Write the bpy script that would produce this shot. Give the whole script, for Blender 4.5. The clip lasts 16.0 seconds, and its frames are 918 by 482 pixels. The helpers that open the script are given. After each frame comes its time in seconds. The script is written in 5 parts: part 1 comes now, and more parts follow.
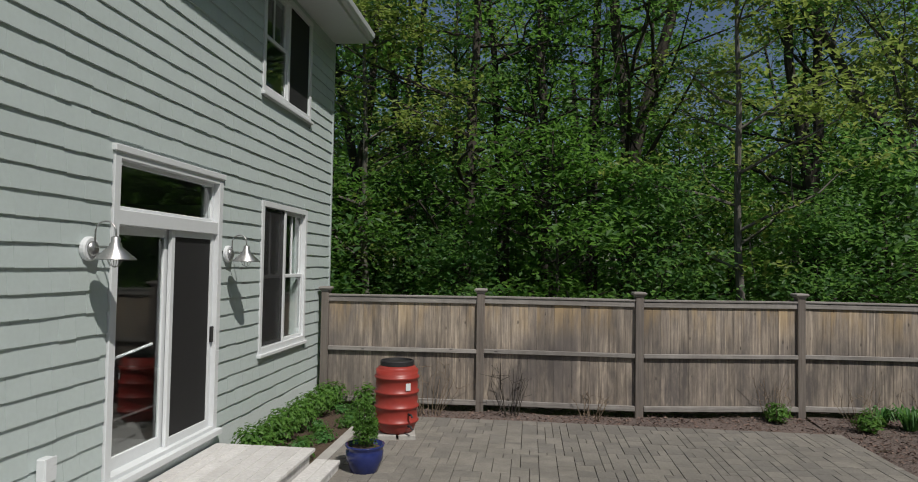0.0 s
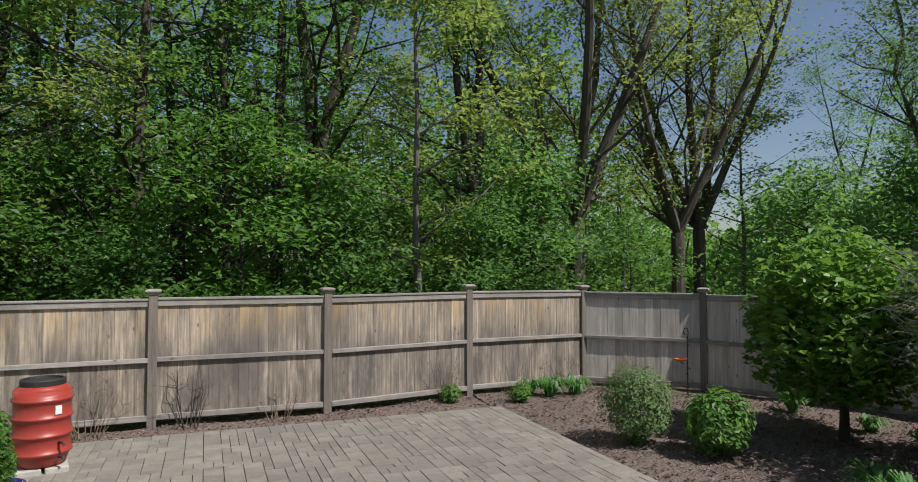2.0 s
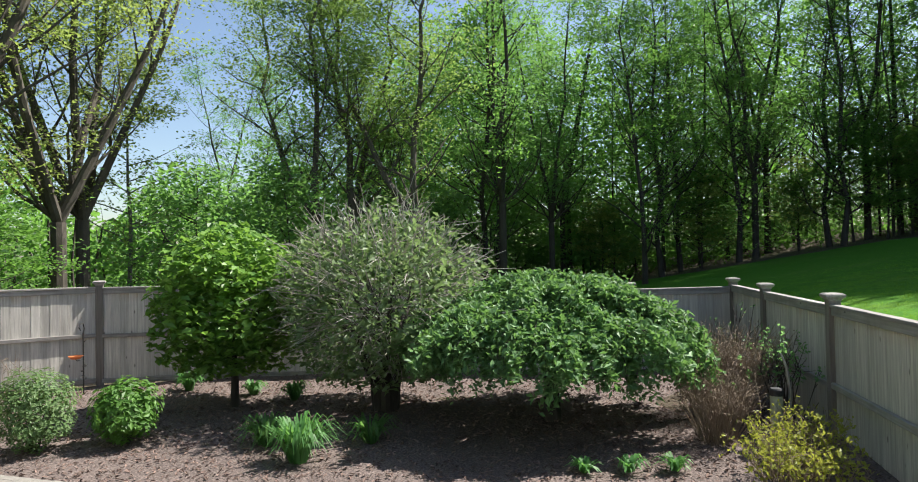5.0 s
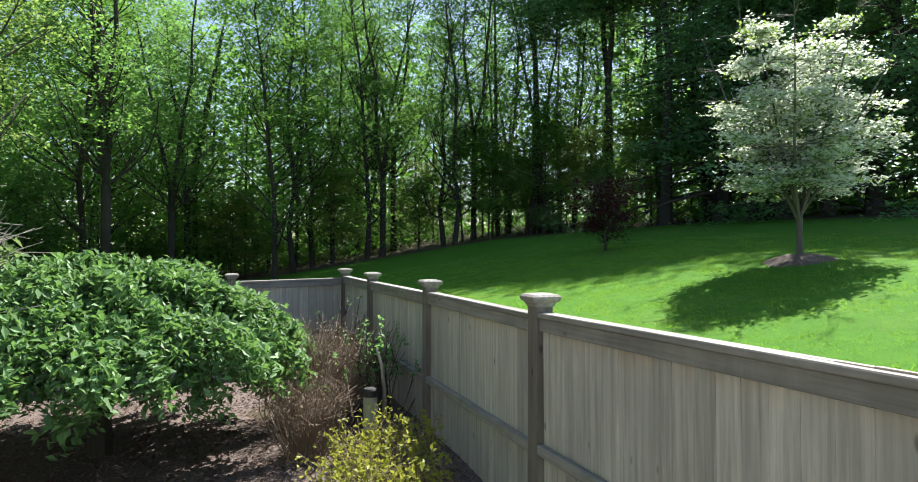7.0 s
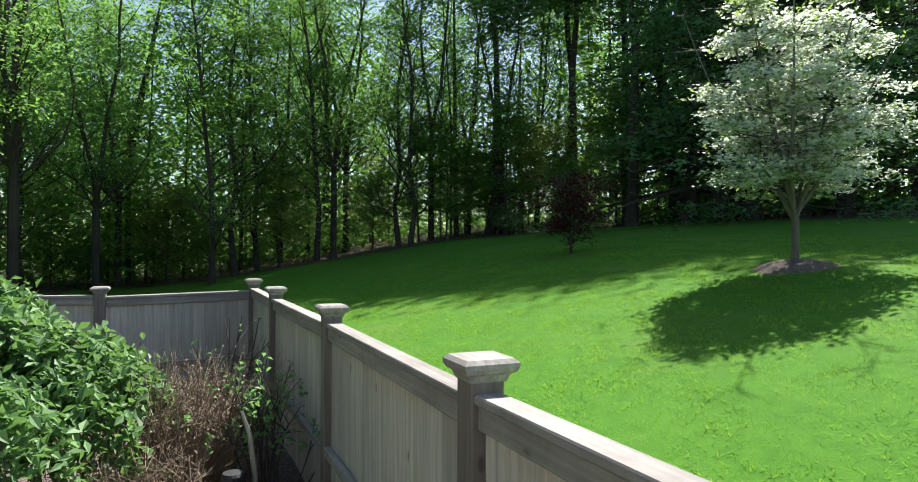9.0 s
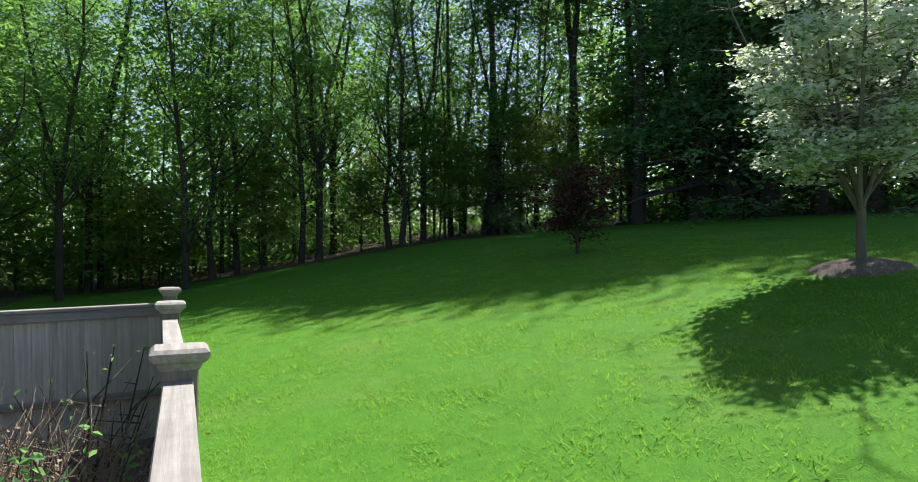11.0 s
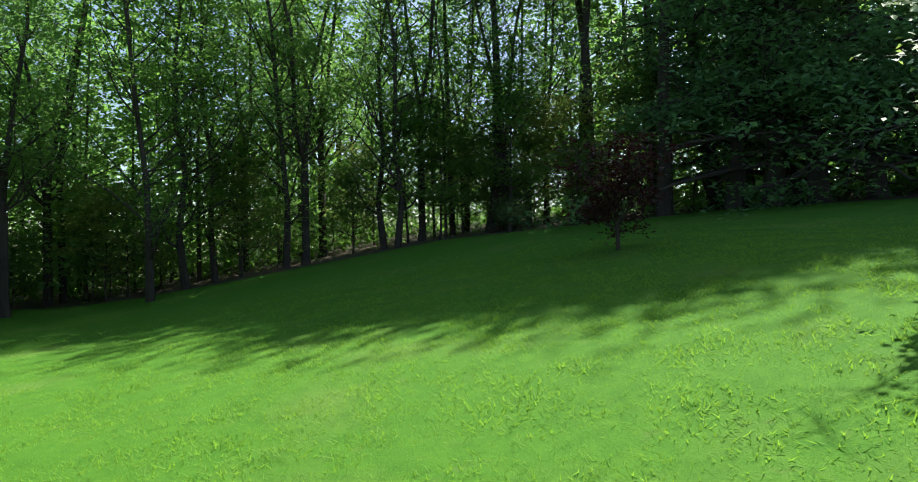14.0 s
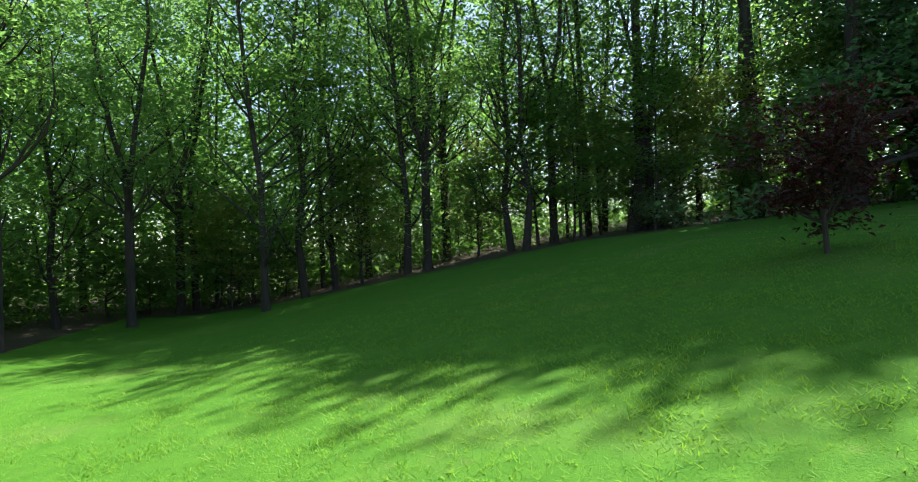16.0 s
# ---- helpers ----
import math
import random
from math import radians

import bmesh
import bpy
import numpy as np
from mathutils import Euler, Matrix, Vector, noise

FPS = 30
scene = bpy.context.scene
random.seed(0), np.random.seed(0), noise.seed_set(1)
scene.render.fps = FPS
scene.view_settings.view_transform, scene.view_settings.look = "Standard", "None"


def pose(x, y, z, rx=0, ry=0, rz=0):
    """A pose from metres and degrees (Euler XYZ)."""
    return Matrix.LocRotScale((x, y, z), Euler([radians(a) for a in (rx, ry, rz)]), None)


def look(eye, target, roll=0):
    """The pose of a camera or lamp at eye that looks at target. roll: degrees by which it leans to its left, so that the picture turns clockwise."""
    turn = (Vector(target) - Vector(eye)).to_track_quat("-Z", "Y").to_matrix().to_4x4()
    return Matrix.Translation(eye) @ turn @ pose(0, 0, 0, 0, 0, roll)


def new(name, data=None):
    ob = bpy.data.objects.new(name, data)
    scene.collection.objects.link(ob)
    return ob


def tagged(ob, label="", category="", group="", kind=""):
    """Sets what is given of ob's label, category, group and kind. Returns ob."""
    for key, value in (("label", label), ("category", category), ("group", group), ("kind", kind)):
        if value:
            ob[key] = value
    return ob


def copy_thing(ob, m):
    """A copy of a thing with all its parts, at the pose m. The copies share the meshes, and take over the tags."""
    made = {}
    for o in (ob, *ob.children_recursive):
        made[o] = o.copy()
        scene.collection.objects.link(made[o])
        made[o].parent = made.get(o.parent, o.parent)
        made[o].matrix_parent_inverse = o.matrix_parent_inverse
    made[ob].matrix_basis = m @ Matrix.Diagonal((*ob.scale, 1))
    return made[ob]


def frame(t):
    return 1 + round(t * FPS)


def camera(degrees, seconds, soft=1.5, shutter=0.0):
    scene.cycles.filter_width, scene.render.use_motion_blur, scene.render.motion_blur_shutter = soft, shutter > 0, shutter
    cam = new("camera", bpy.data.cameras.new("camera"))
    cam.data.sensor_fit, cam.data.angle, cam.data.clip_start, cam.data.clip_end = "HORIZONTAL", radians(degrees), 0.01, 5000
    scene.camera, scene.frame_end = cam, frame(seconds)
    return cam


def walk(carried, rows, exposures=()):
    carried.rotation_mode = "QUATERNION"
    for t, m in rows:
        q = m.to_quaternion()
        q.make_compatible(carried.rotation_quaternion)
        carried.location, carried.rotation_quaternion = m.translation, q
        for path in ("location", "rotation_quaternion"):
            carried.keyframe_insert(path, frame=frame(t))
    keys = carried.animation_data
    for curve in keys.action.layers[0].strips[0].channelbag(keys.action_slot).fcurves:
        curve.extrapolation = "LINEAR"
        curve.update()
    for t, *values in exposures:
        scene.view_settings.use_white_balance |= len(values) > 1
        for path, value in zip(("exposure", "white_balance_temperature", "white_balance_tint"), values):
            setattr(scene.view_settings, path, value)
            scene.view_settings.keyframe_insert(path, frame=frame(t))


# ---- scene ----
cam = camera(70.6, 16.0, soft=1.0)

PATH = [
    (0, (0.76, -10.29, 2.269), (0.542, -8.303, 2.341), 1.0),
    (0.5, (0.746, -10.176, 2.27), (0.659, -8.179, 2.342), 1.0),
    (1, (0.691, -10.103, 2.265), (0.831, -8.11, 2.34), 0.8),
    (1.5, (0.699, -10.082, 2.211), (1.136, -8.132, 2.294), 0.4),
    (2, (0.675, -10.134, 2.217), (1.403, -8.272, 2.296), 0.0),
    (2.5, (0.599, -10.162, 2.222), (1.571, -8.416, 2.296), -0.2),
    (3, (0.477, -10.142, 2.225), (1.681, -8.546, 2.292), -0.4),
    (3.5, (0.343, -10.147, 2.226), (1.77, -8.747, 2.286), -0.6),
    (4, (0.153, -10.126, 2.228), (1.773, -8.954, 2.279), -0.8),
    (4.5, (0.022, -10.204, 2.235), (1.813, -9.314, 2.276), -0.9),
    (5, (0.026, -10.251, 2.235), (1.936, -9.658, 2.266), -1.1),
    (5.2, (0.048, -10.263, 2.244), (1.991, -9.791, 2.269), -1.1),
    (7.3, (1.799, -10.86, 2.024), (3.729, -11.385, 2.043), 0.2),
    (7.5, (1.962, -10.913, 2.032), (3.888, -11.453, 2.051), 0.2),
    (8, (2.408, -11.095, 2.04), (4.327, -11.657, 2.059), 0.1),
    (8.5, (2.903, -11.314, 2.096), (4.819, -11.887, 2.113), 0.1),
    (9, (3.394, -11.556, 2.103), (5.308, -12.136, 2.121), 0.2),
    (9.2, (3.619, -11.66, 2.094), (5.532, -12.241, 2.117), 0.2),
    (11.5, (5.825, -12.427, 2.058), (7.736, -13.017, 2.079), -0.2),
    (12, (6.348, -12.57, 2.063), (8.259, -13.159, 2.084), -0.5),
    (12.5, (6.895, -12.706, 2.058), (8.805, -13.299, 2.081), -0.6),
    (13, (7.446, -12.824, 2.029), (9.356, -13.418, 2.053), -0.7),
    (13.5, (7.98, -12.972, 2.037), (9.89, -13.564, 2.059), -1.0),
    (14, (8.551, -13.093, 2.03), (10.461, -13.683, 2.053), -1.3),
    (14.5, (9.138, -13.294, 2.036), (11.05, -13.883, 2.06), -1.5),
    (15, (9.728, -13.486, 2.045), (11.639, -14.075, 2.067), -1.6),
    (15.5, (10.458, -13.727, 2.084), (12.408, -14.172, 2.109), -1.9),
    (16, (11.233, -13.93, 2.103), (13.225, -14.112, 2.142), -2.1),
]
walk(cam, [(t, look(eye, target, roll)) for t, eye, target, roll in PATH],
     [(0, -0.4), (1.0, -0.2), (1.5, 0.04), (2.5, 0.5), (3.5, 0.85), (5, 1.28), (7.5, 1.58), (9, 1.42), (11.5, 1.3), (13.5, 1.31), (16, 1.78)])

# ---- world and sun ----
SUN_TO = Vector((1.0, -1.19, 2.0)).normalized()          # towards the sun
world = bpy.data.worlds.new("sky")
scene.world = world
world.use_nodes = True
wn = world.node_tree.nodes
sky = wn.new("ShaderNodeTexSky")
sky.sky_type, sky.sun_disc = "NISHITA", False
sky.sun_elevation = math.asin(SUN_TO.z)
sky.sun_rotation = math.atan2(SUN_TO.x, SUN_TO.y)
wn["Background"].inputs["Strength"].default_value = 0.074
world.node_tree.links.new(sky.outputs[0], wn["Background"].inputs["Color"])
sun = new("sun", bpy.data.lights.new("sun", "SUN"))
sun.data.energy, sun.data.angle, sun.data.color = 4.8, radians(0.53), (1.0, 0.95, 0.88)
sun.matrix_world = look(Vector((0, 0, 40)) + SUN_TO, (0, 0, 40))
tagged(sun, "the sun", "light")

rnd = random.Random(7)


# ---- materials ----
def material(name, rough=0.7, metal=0.0):
    m = bpy.data.materials.new(name)
    m.use_nodes = True
    b = m.node_tree.nodes["Principled BSDF"]
    b.inputs["Roughness"].default_value, b.inputs["Metallic"].default_value = rough, metal
    return m, m.node_tree, b


def add(tree, kind, **values):
    n = tree.nodes.new(kind)
    for key, value in values.items():
        n.inputs[key.replace("_", " ")].default_value = value
    return n


def coords(tree, scale=(1, 1, 1), space="Object"):
    c = tree.nodes.new("ShaderNodeTexCoord")
    m = add(tree, "ShaderNodeMapping", Scale=scale)
    tree.links.new(c.outputs[space], m.inputs["Vector"])
    return m.outputs[0]


def ramp(tree, fac, stops):
    r = tree.nodes.new("ShaderNodeValToRGB")
    e = r.color_ramp.elements
    while len(e) < len(stops):
        e.new(0.5)
    for el, (p, c) in zip(e, stops):
        el.position, el.color = p, (*c, 1)
    tree.links.new(fac, r.inputs["Fac"])
    return r.outputs["Color"]


def mix(tree, fac, a, b, how="MIX"):
    n = tree.nodes.new("ShaderNodeMix")
    n.data_type, n.blend_type = "RGBA", how
    for sock, v in ((n.inputs[0], fac), (n.inputs[6], a), (n.inputs[7], b)):
        if isinstance(v, bpy.types.NodeSocket):
            tree.links.new(v, sock)
        elif isinstance(v, tuple):
            sock.default_value = (*v, 1)
        else:
            sock.default_value = v
    return n.outputs[2]


def noisy(tree, vec, scale, detail=4.0, rough=0.6):
    n = add(tree, "ShaderNodeTexNoise", Scale=scale, Detail=detail, Roughness=rough)
    tree.links.new(vec, n.inputs["Vector"])
    return n.outputs["Fac"]


def bump(tree, bsdf, height, strength=0.4, distance=0.01):
    b = add(tree, "ShaderNodeBump", Strength=strength, Distance=distance)
    tree.links.new(height, b.inputs["Height"])
    tree.links.new(b.outputs[0], bsdf.inputs["Normal"])


def plain(name, colour, rough=0.6, metal=0.0, grain=30.0, vary=0.12, relief=0.15):
    """Paint, metal or plastic with fine mottling at two scales."""
    m, t, b = material(name, rough, metal)
    v = coords(t)
    fine, wide = noisy(t, v, grain), noisy(t, v, grain / 14)
    dark = tuple(c * (1 - vary) for c in colour)
    light = tuple(min(1, c * (1 + vary)) for c in colour)
    col = mix(t, 0.5, ramp(t, fine, [(0.3, dark), (0.7, light)]), ramp(t, wide, [(0.3, dark), (0.7, light)]))
    t.links.new(col, b.inputs["Base Color"])
    bump(t, b, fine, relief, 0.003)
    return m


def wood(name, low, high, stain, stain_amount=0.5, per_piece=0.25, honey=None, along="z", band=None, knots=True):
    """Weathered boards: grain along z, run-down stains, each piece its own tone."""
    m, t, b = material(name, 0.85)
    v = coords(t, (34, 34, 1.3) if along == "z" else (1.3, 34, 34))
    info = t.nodes.new("ShaderNodeObjectInfo")
    shift = t.nodes.new("ShaderNodeVectorMath")
    shift.operation = "ADD"
    t.links.new(v, shift.inputs[0])
    mul = t.nodes.new("ShaderNodeMath")
    mul.operation = "MULTIPLY"
    mul.inputs[1].default_value = 57.0
    t.links.new(info.outputs["Random"], mul.inputs[0])
    t.links.new(mul.outputs[0], shift.inputs[1])
    grain = noisy(t, shift.outputs[0], 1.0, 6, 0.65)
    col = ramp(t, grain, [(0.28, low), (0.72, high)])
    pos = t.nodes.new("ShaderNodeNewGeometry")
    wm = add(t, "ShaderNodeMapping", Scale=(2.2, 2.2, 0.55))
    t.links.new(pos.outputs["Position"], wm.inputs["Vector"])
    w = wm.outputs[0]
    add2 = t.nodes.new("ShaderNodeVectorMath")
    add2.operation = "ADD"
    t.links.new(w, add2.inputs[0])
    small = t.nodes.new("ShaderNodeMath")
    small.operation = "MULTIPLY"
    small.inputs[1].default_value = 0.5
    t.links.new(info.outputs["Random"], small.inputs[0])
    t.links.new(small.outputs[0], add2.inputs[1])
    st = noisy(t, add2.outputs[0], 1.5, 6, 0.72)
    sf = ramp(t, st, [(0.42, (0, 0, 0)), (0.68, (stain_amount,) * 3)])
    col = mix(t, sf, col, stain)
    broad = noisy(t, w, 0.55, 5, 0.65)
    bf = ramp(t, broad, [(0.46, (0, 0, 0)), (0.66, (stain_amount,) * 3)])
    col = mix(t, bf, col, tuple(c * 1.25 for c in stain))
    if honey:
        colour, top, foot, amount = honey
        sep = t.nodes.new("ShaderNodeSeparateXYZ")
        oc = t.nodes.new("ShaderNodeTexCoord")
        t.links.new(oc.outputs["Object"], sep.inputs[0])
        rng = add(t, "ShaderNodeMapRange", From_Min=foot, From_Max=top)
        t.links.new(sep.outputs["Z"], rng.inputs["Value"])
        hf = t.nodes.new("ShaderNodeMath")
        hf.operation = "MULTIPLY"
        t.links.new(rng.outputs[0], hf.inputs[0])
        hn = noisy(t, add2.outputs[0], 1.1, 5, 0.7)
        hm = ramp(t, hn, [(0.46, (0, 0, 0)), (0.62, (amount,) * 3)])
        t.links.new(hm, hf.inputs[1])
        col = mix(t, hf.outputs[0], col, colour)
    if band:
        oc2 = t.nodes.new("ShaderNodeTexCoord")
        sep2 = t.nodes.new("ShaderNodeSeparateXYZ")
        t.links.new(oc2.outputs["Object"], sep2.inputs[0])
        up_ = add(t, "ShaderNodeMapRange", From_Min=band[0] + band[1], From_Max=band[0])
        t.links.new(sep2.outputs["Z"], up_.inputs["Value"])
        wet = ramp(t, noisy(t, w, 1.3, 6, 0.75), [(0.38, (0, 0, 0)), (0.62, (band[2],) * 3)])
        bm_ = t.nodes.new("ShaderNodeMath")
        bm_.operation = "MULTIPLY"
        t.links.new(up_.outputs[0], bm_.inputs[0])
        t.links.new(wet, bm_.inputs[1])
        col = mix(t, bm_.outputs[0], col, stain)
    if knots:
        kv = t.nodes.new("ShaderNodeVectorMath")
        kv.operation = "ADD"
        t.links.new(coords(t, (6.0, 6.0, 2.6) if along == "z" else (2.6, 6.0, 6.0)), kv.inputs[0])
        t.links.new(mul.outputs[0], kv.inputs[1])
        vor = add(t, "ShaderNodeTexVoronoi", Scale=1.0)
        t.links.new(kv.outputs[0], vor.inputs["Vector"])
        kf = ramp(t, vor.outputs["Distance"], [(0.05, (0.75, 0.75, 0.75)), (0.1, (0, 0, 0))])
        col = mix(t, kf, col, tuple(c * 0.35 for c in low))
    tone = ramp(t, info.outputs["Random"], [(0.0, (1 - per_piece,) * 3), (1.0, (1.0, 1.0, 1.0))])
    col = mix(t, 1.0, col, tone, "MULTIPLY")
    t.links.new(col, b.inputs["Base Color"])
    bump(t, b, grain, 0.5, 0.006)
    return m


def leafy(name, dark, light, through_colour, rough=0.5, thin=0.45):
    """Leaves: each island its own green, light shines through."""
    m, t, b = material(name, rough)
    geo = t.nodes.new("ShaderNodeNewGeometry")
    v = coords(t, (1, 1, 1))
    patch = noisy(t, v, 0.9, 3)
    isl = ramp(t, geo.outputs["Random Per Island"], [(0.0, dark), (0.55, tuple((a + c) / 2 for a, c in zip(dark, light))), (1.0, light)])
    pt = ramp(t, patch, [(0.3, dark), (0.7, light)])
    col = mix(t, 0.35, isl, pt)
    t.links.new(col, b.inputs["Base Color"])
    b.inputs["Specular IOR Level"].default_value = 0.35
    tr = t.nodes.new("ShaderNodeBsdfTranslucent")
    tr.inputs["Color"].default_value = (*through_colour, 1)
    ms = add(t, "ShaderNodeMixShader", Fac=thin)
    out = t.nodes["Material Output"]
    t.links.new(b.outputs[0], ms.inputs[1])
    t.links.new(tr.outputs[0], ms.inputs[2])
    t.links.new(ms.outputs[0], out.inputs["Surface"])
    return m


def bark(name, low, high):
    m, t, b = material(name, 0.9)
    v = coords(t, (9, 9, 1.6))
    g = noisy(t, v, 1.3, 7, 0.7)
    w = noisy(t, coords(t), 0.6, 3)
    col = mix(t, 0.6, ramp(t, g, [(0.3, low), (0.7, high)]), ramp(t, w, [(0.3, low), (0.75, high)]))
    t.links.new(col, b.inputs["Base Color"])
    bump(t, b, g, 0.8, 0.03)
    return m


def soil(name, cols, scale, relief=0.02):
    m, t, b = material(name, 0.95)
    v = coords(t)
    vor = add(t, "ShaderNodeTexVoronoi", Scale=scale)
    t.links.new(v, vor.inputs["Vector"])
    fine, wide = noisy(t, v, scale * 0.8, 6), noisy(t, v, 0.8, 4)
    a = ramp(t, vor.outputs["Distance"], [(0.05, cols[0]), (0.5, cols[1]), (0.85, cols[2])])
    c = ramp(t, fine, [(0.3, cols[0]), (0.7, cols[2])])
    d = ramp(t, wide, [(0.3, cols[0]), (0.7, cols[1])])
    t.links.new(mix(t, 0.3, mix(t, 0.5, a, c), d), b.inputs["Base Color"])
    bump(t, b, fine, 0.9, relief)
    return m


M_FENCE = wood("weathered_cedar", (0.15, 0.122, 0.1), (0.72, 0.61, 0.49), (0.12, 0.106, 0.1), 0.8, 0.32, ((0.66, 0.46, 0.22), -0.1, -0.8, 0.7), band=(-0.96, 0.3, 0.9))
M_FENCE_GREY = wood("grey_cedar", (0.33, 0.31, 0.28), (0.76, 0.72, 0.65), (0.33, 0.31, 0.29), 0.6, 0.24, ((0.5, 0.28, 0.1), -0.16, -0.4, 0.5))
M_POST = wood("grey_post_wood", (0.13, 0.11, 0.095), (0.27, 0.235, 0.205), (0.09, 0.08, 0.075), 0.5, 0.15)
M_RAIL = wood("rail_wood", (0.19, 0.176, 0.163), (0.44, 0.415, 0.387), (0.16, 0.147, 0.137), 0.55, 0.2, along="x")
M_SIDING = plain("sage_painted_shingle", (0.45, 0.515, 0.51), 0.65, grain=22, vary=0.06, relief=0.2)
M_TRIM = plain("white_trim_paint", (0.64, 0.665, 0.685), 0.5, grain=18, vary=0.04)
M_FOUND = plain("whitewashed_concrete", (0.58, 0.625, 0.635), 0.85, grain=35, vary=0.1, relief=0.4)
M_DECK = wood("whitewashed_deck_board", (0.5, 0.49, 0.48), (0.72, 0.71, 0.7), (0.42, 0.4, 0.39), 0.4, 0.12)
M_SCREEN = plain("black_insect_screen", (0.012, 0.012, 0.013), 0.75, grain=400, vary=0.3)


def mesh_screen():
    """Fine black gauze: half of the light goes through."""
    m, t, b = material("thin_insect_gauze", 0.8)
    b.inputs["Base Color"].default_value = (0.02, 0.02, 0.022, 1)
    clear = t.nodes.new("ShaderNodeBsdfTransparent")
    ms = add(t, "ShaderNodeMixShader", Fac=0.45)
    t.links.new(b.outputs[0], ms.inputs[1])
    t.links.new(clear.outputs[0], ms.inputs[2])
    t.links.new(ms.outputs[0], t.nodes["Material Output"].inputs["Surface"])
    return m


M_GAUZE = mesh_screen()
# dark grey holds the dimness of the rooms behind the glass
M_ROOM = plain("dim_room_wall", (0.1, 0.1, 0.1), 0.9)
M_STEEL = plain("galvanised_steel", (0.4, 0.4, 0.4), 0.38, 0.9, grain=60, vary=0.12)
M_BARREL = plain("terracotta_red_plastic", (0.29, 0.037, 0.028), 0.42, grain=16, vary=0.12)
M_BLACK = plain("black_plastic", (0.02, 0.02, 0.022), 0.55, grain=40, vary=0.2)
M_BLOCK = plain("concrete_block", (0.36, 0.35, 0.33), 0.9, grain=60, vary=0.2, relief=0.5)
M_POT = plain("blue_glazed_ceramic", (0.02, 0.03, 0.13), 0.12, grain=12, vary=0.25, relief=0.05)
M_COPPER = plain("copper_dish", (0.6, 0.18, 0.06), 0.4, 0.6, grain=30)
M_IRON = plain("dark_iron", (0.03, 0.028, 0.026), 0.6, 0.6, grain=50)
M_BAMBOO = plain("pale_green_post_paint", (0.33, 0.36, 0.25), 0.6, grain=20, vary=0.15)
M_MULCH = soil("bark_mulch", [(0.024, 0.018, 0.016), (0.115, 0.085, 0.075), (0.3, 0.235, 0.21)], 42, 0.03)
M_BED = soil("garden_soil", [(0.03, 0.02, 0.013), (0.08, 0.05, 0.035), (0.13, 0.09, 0.06)], 40)
M_FLOOR = soil("leaf_litter", [(0.02, 0.014, 0.008), (0.06, 0.045, 0.025), (0.1, 0.075, 0.04)], 9, 0.06)
M_BARK = bark("grey_brown_bark", (0.022, 0.018, 0.014), (0.075, 0.065, 0.052))
M_BARK_MID = bark("brown_grey_bark", (0.035, 0.03, 0.024), (0.13, 0.112, 0.09))
M_BARK_PALE = bark("pale_grey_bark", (0.06, 0.055, 0.048), (0.2, 0.19, 0.165))
M_TWIG = bark("dry_twig", (0.1, 0.072, 0.05), (0.36, 0.28, 0.2))
M_TWIG_GREY = bark("silver_twig", (0.2, 0.18, 0.15), (0.5, 0.46, 0.41))
M_LEAF = leafy("spring_leaf", (0.037, 0.105, 0.023), (0.12, 0.25, 0.05), (0.19, 0.385, 0.066), thin=0.53)
M_LEAF_MID = leafy("light_spring_leaf", (0.07, 0.14, 0.032), (0.18, 0.29, 0.075), (0.3, 0.44, 0.1), thin=0.52)
M_LEAF_GOLD = leafy("young_gold_leaf", (0.1, 0.165, 0.035), (0.24, 0.32, 0.085), (0.36, 0.46, 0.11), thin=0.5)
M_LEAF_DEEP = leafy("deep_green_leaf", (0.028, 0.092, 0.03), (0.1, 0.215, 0.066), (0.2, 0.39, 0.09), thin=0.55)
M_NEEDLE = leafy("hemlock_needles", (0.042, 0.115, 0.052), (0.13, 0.27, 0.115), (0.24, 0.46, 0.14), thin=0.52)
M_MAPLE = leafy("globe_maple_leaf", (0.035, 0.1, 0.022), (0.19, 0.35, 0.065), (0.22, 0.4, 0.06), thin=0.42, rough=0.45)
M_WEEP = leafy("weeping_cherry_leaf", (0.03, 0.09, 0.026), (0.19, 0.34, 0.13), (0.2, 0.38, 0.09), rough=0.56, thin=0.32)
M_LILAC = leafy("lilac_leaf", (0.045, 0.095, 0.035), (0.25, 0.33, 0.17), (0.2, 0.3, 0.1))
M_BOX = leafy("box_leaf", (0.035, 0.1, 0.018), (0.15, 0.31, 0.055), (0.16, 0.31, 0.045), thin=0.4)
M_SPIREA = leafy("grey_green_leaf", (0.055, 0.11, 0.038), (0.2, 0.3, 0.12), (0.19, 0.3, 0.08), thin=0.4)
M_BLADE = leafy("strap_leaf", (0.04, 0.13, 0.035), (0.15, 0.34, 0.1), (0.17, 0.37, 0.08))
M_YELLOW = leafy("chartreuse_leaf", (0.14, 0.18, 0.02), (0.34, 0.36, 0.06), (0.36, 0.38, 0.06))
M_WHITE = leafy("white_dogwood_bloom", (0.42, 0.47, 0.39), (0.82, 0.84, 0.81), (0.62, 0.67, 0.57), thin=0.45)
M_RED = leafy("dark_purple_leaf", (0.02, 0.007, 0.008), (0.07, 0.02, 0.02), (0.11, 0.02, 0.018), thin=0.3)
M_GRASS = leafy("lawn_blade", (0.07, 0.2, 0.018), (0.205, 0.375, 0.055), (0.255, 0.48, 0.045), thin=0.5, rough=0.8)


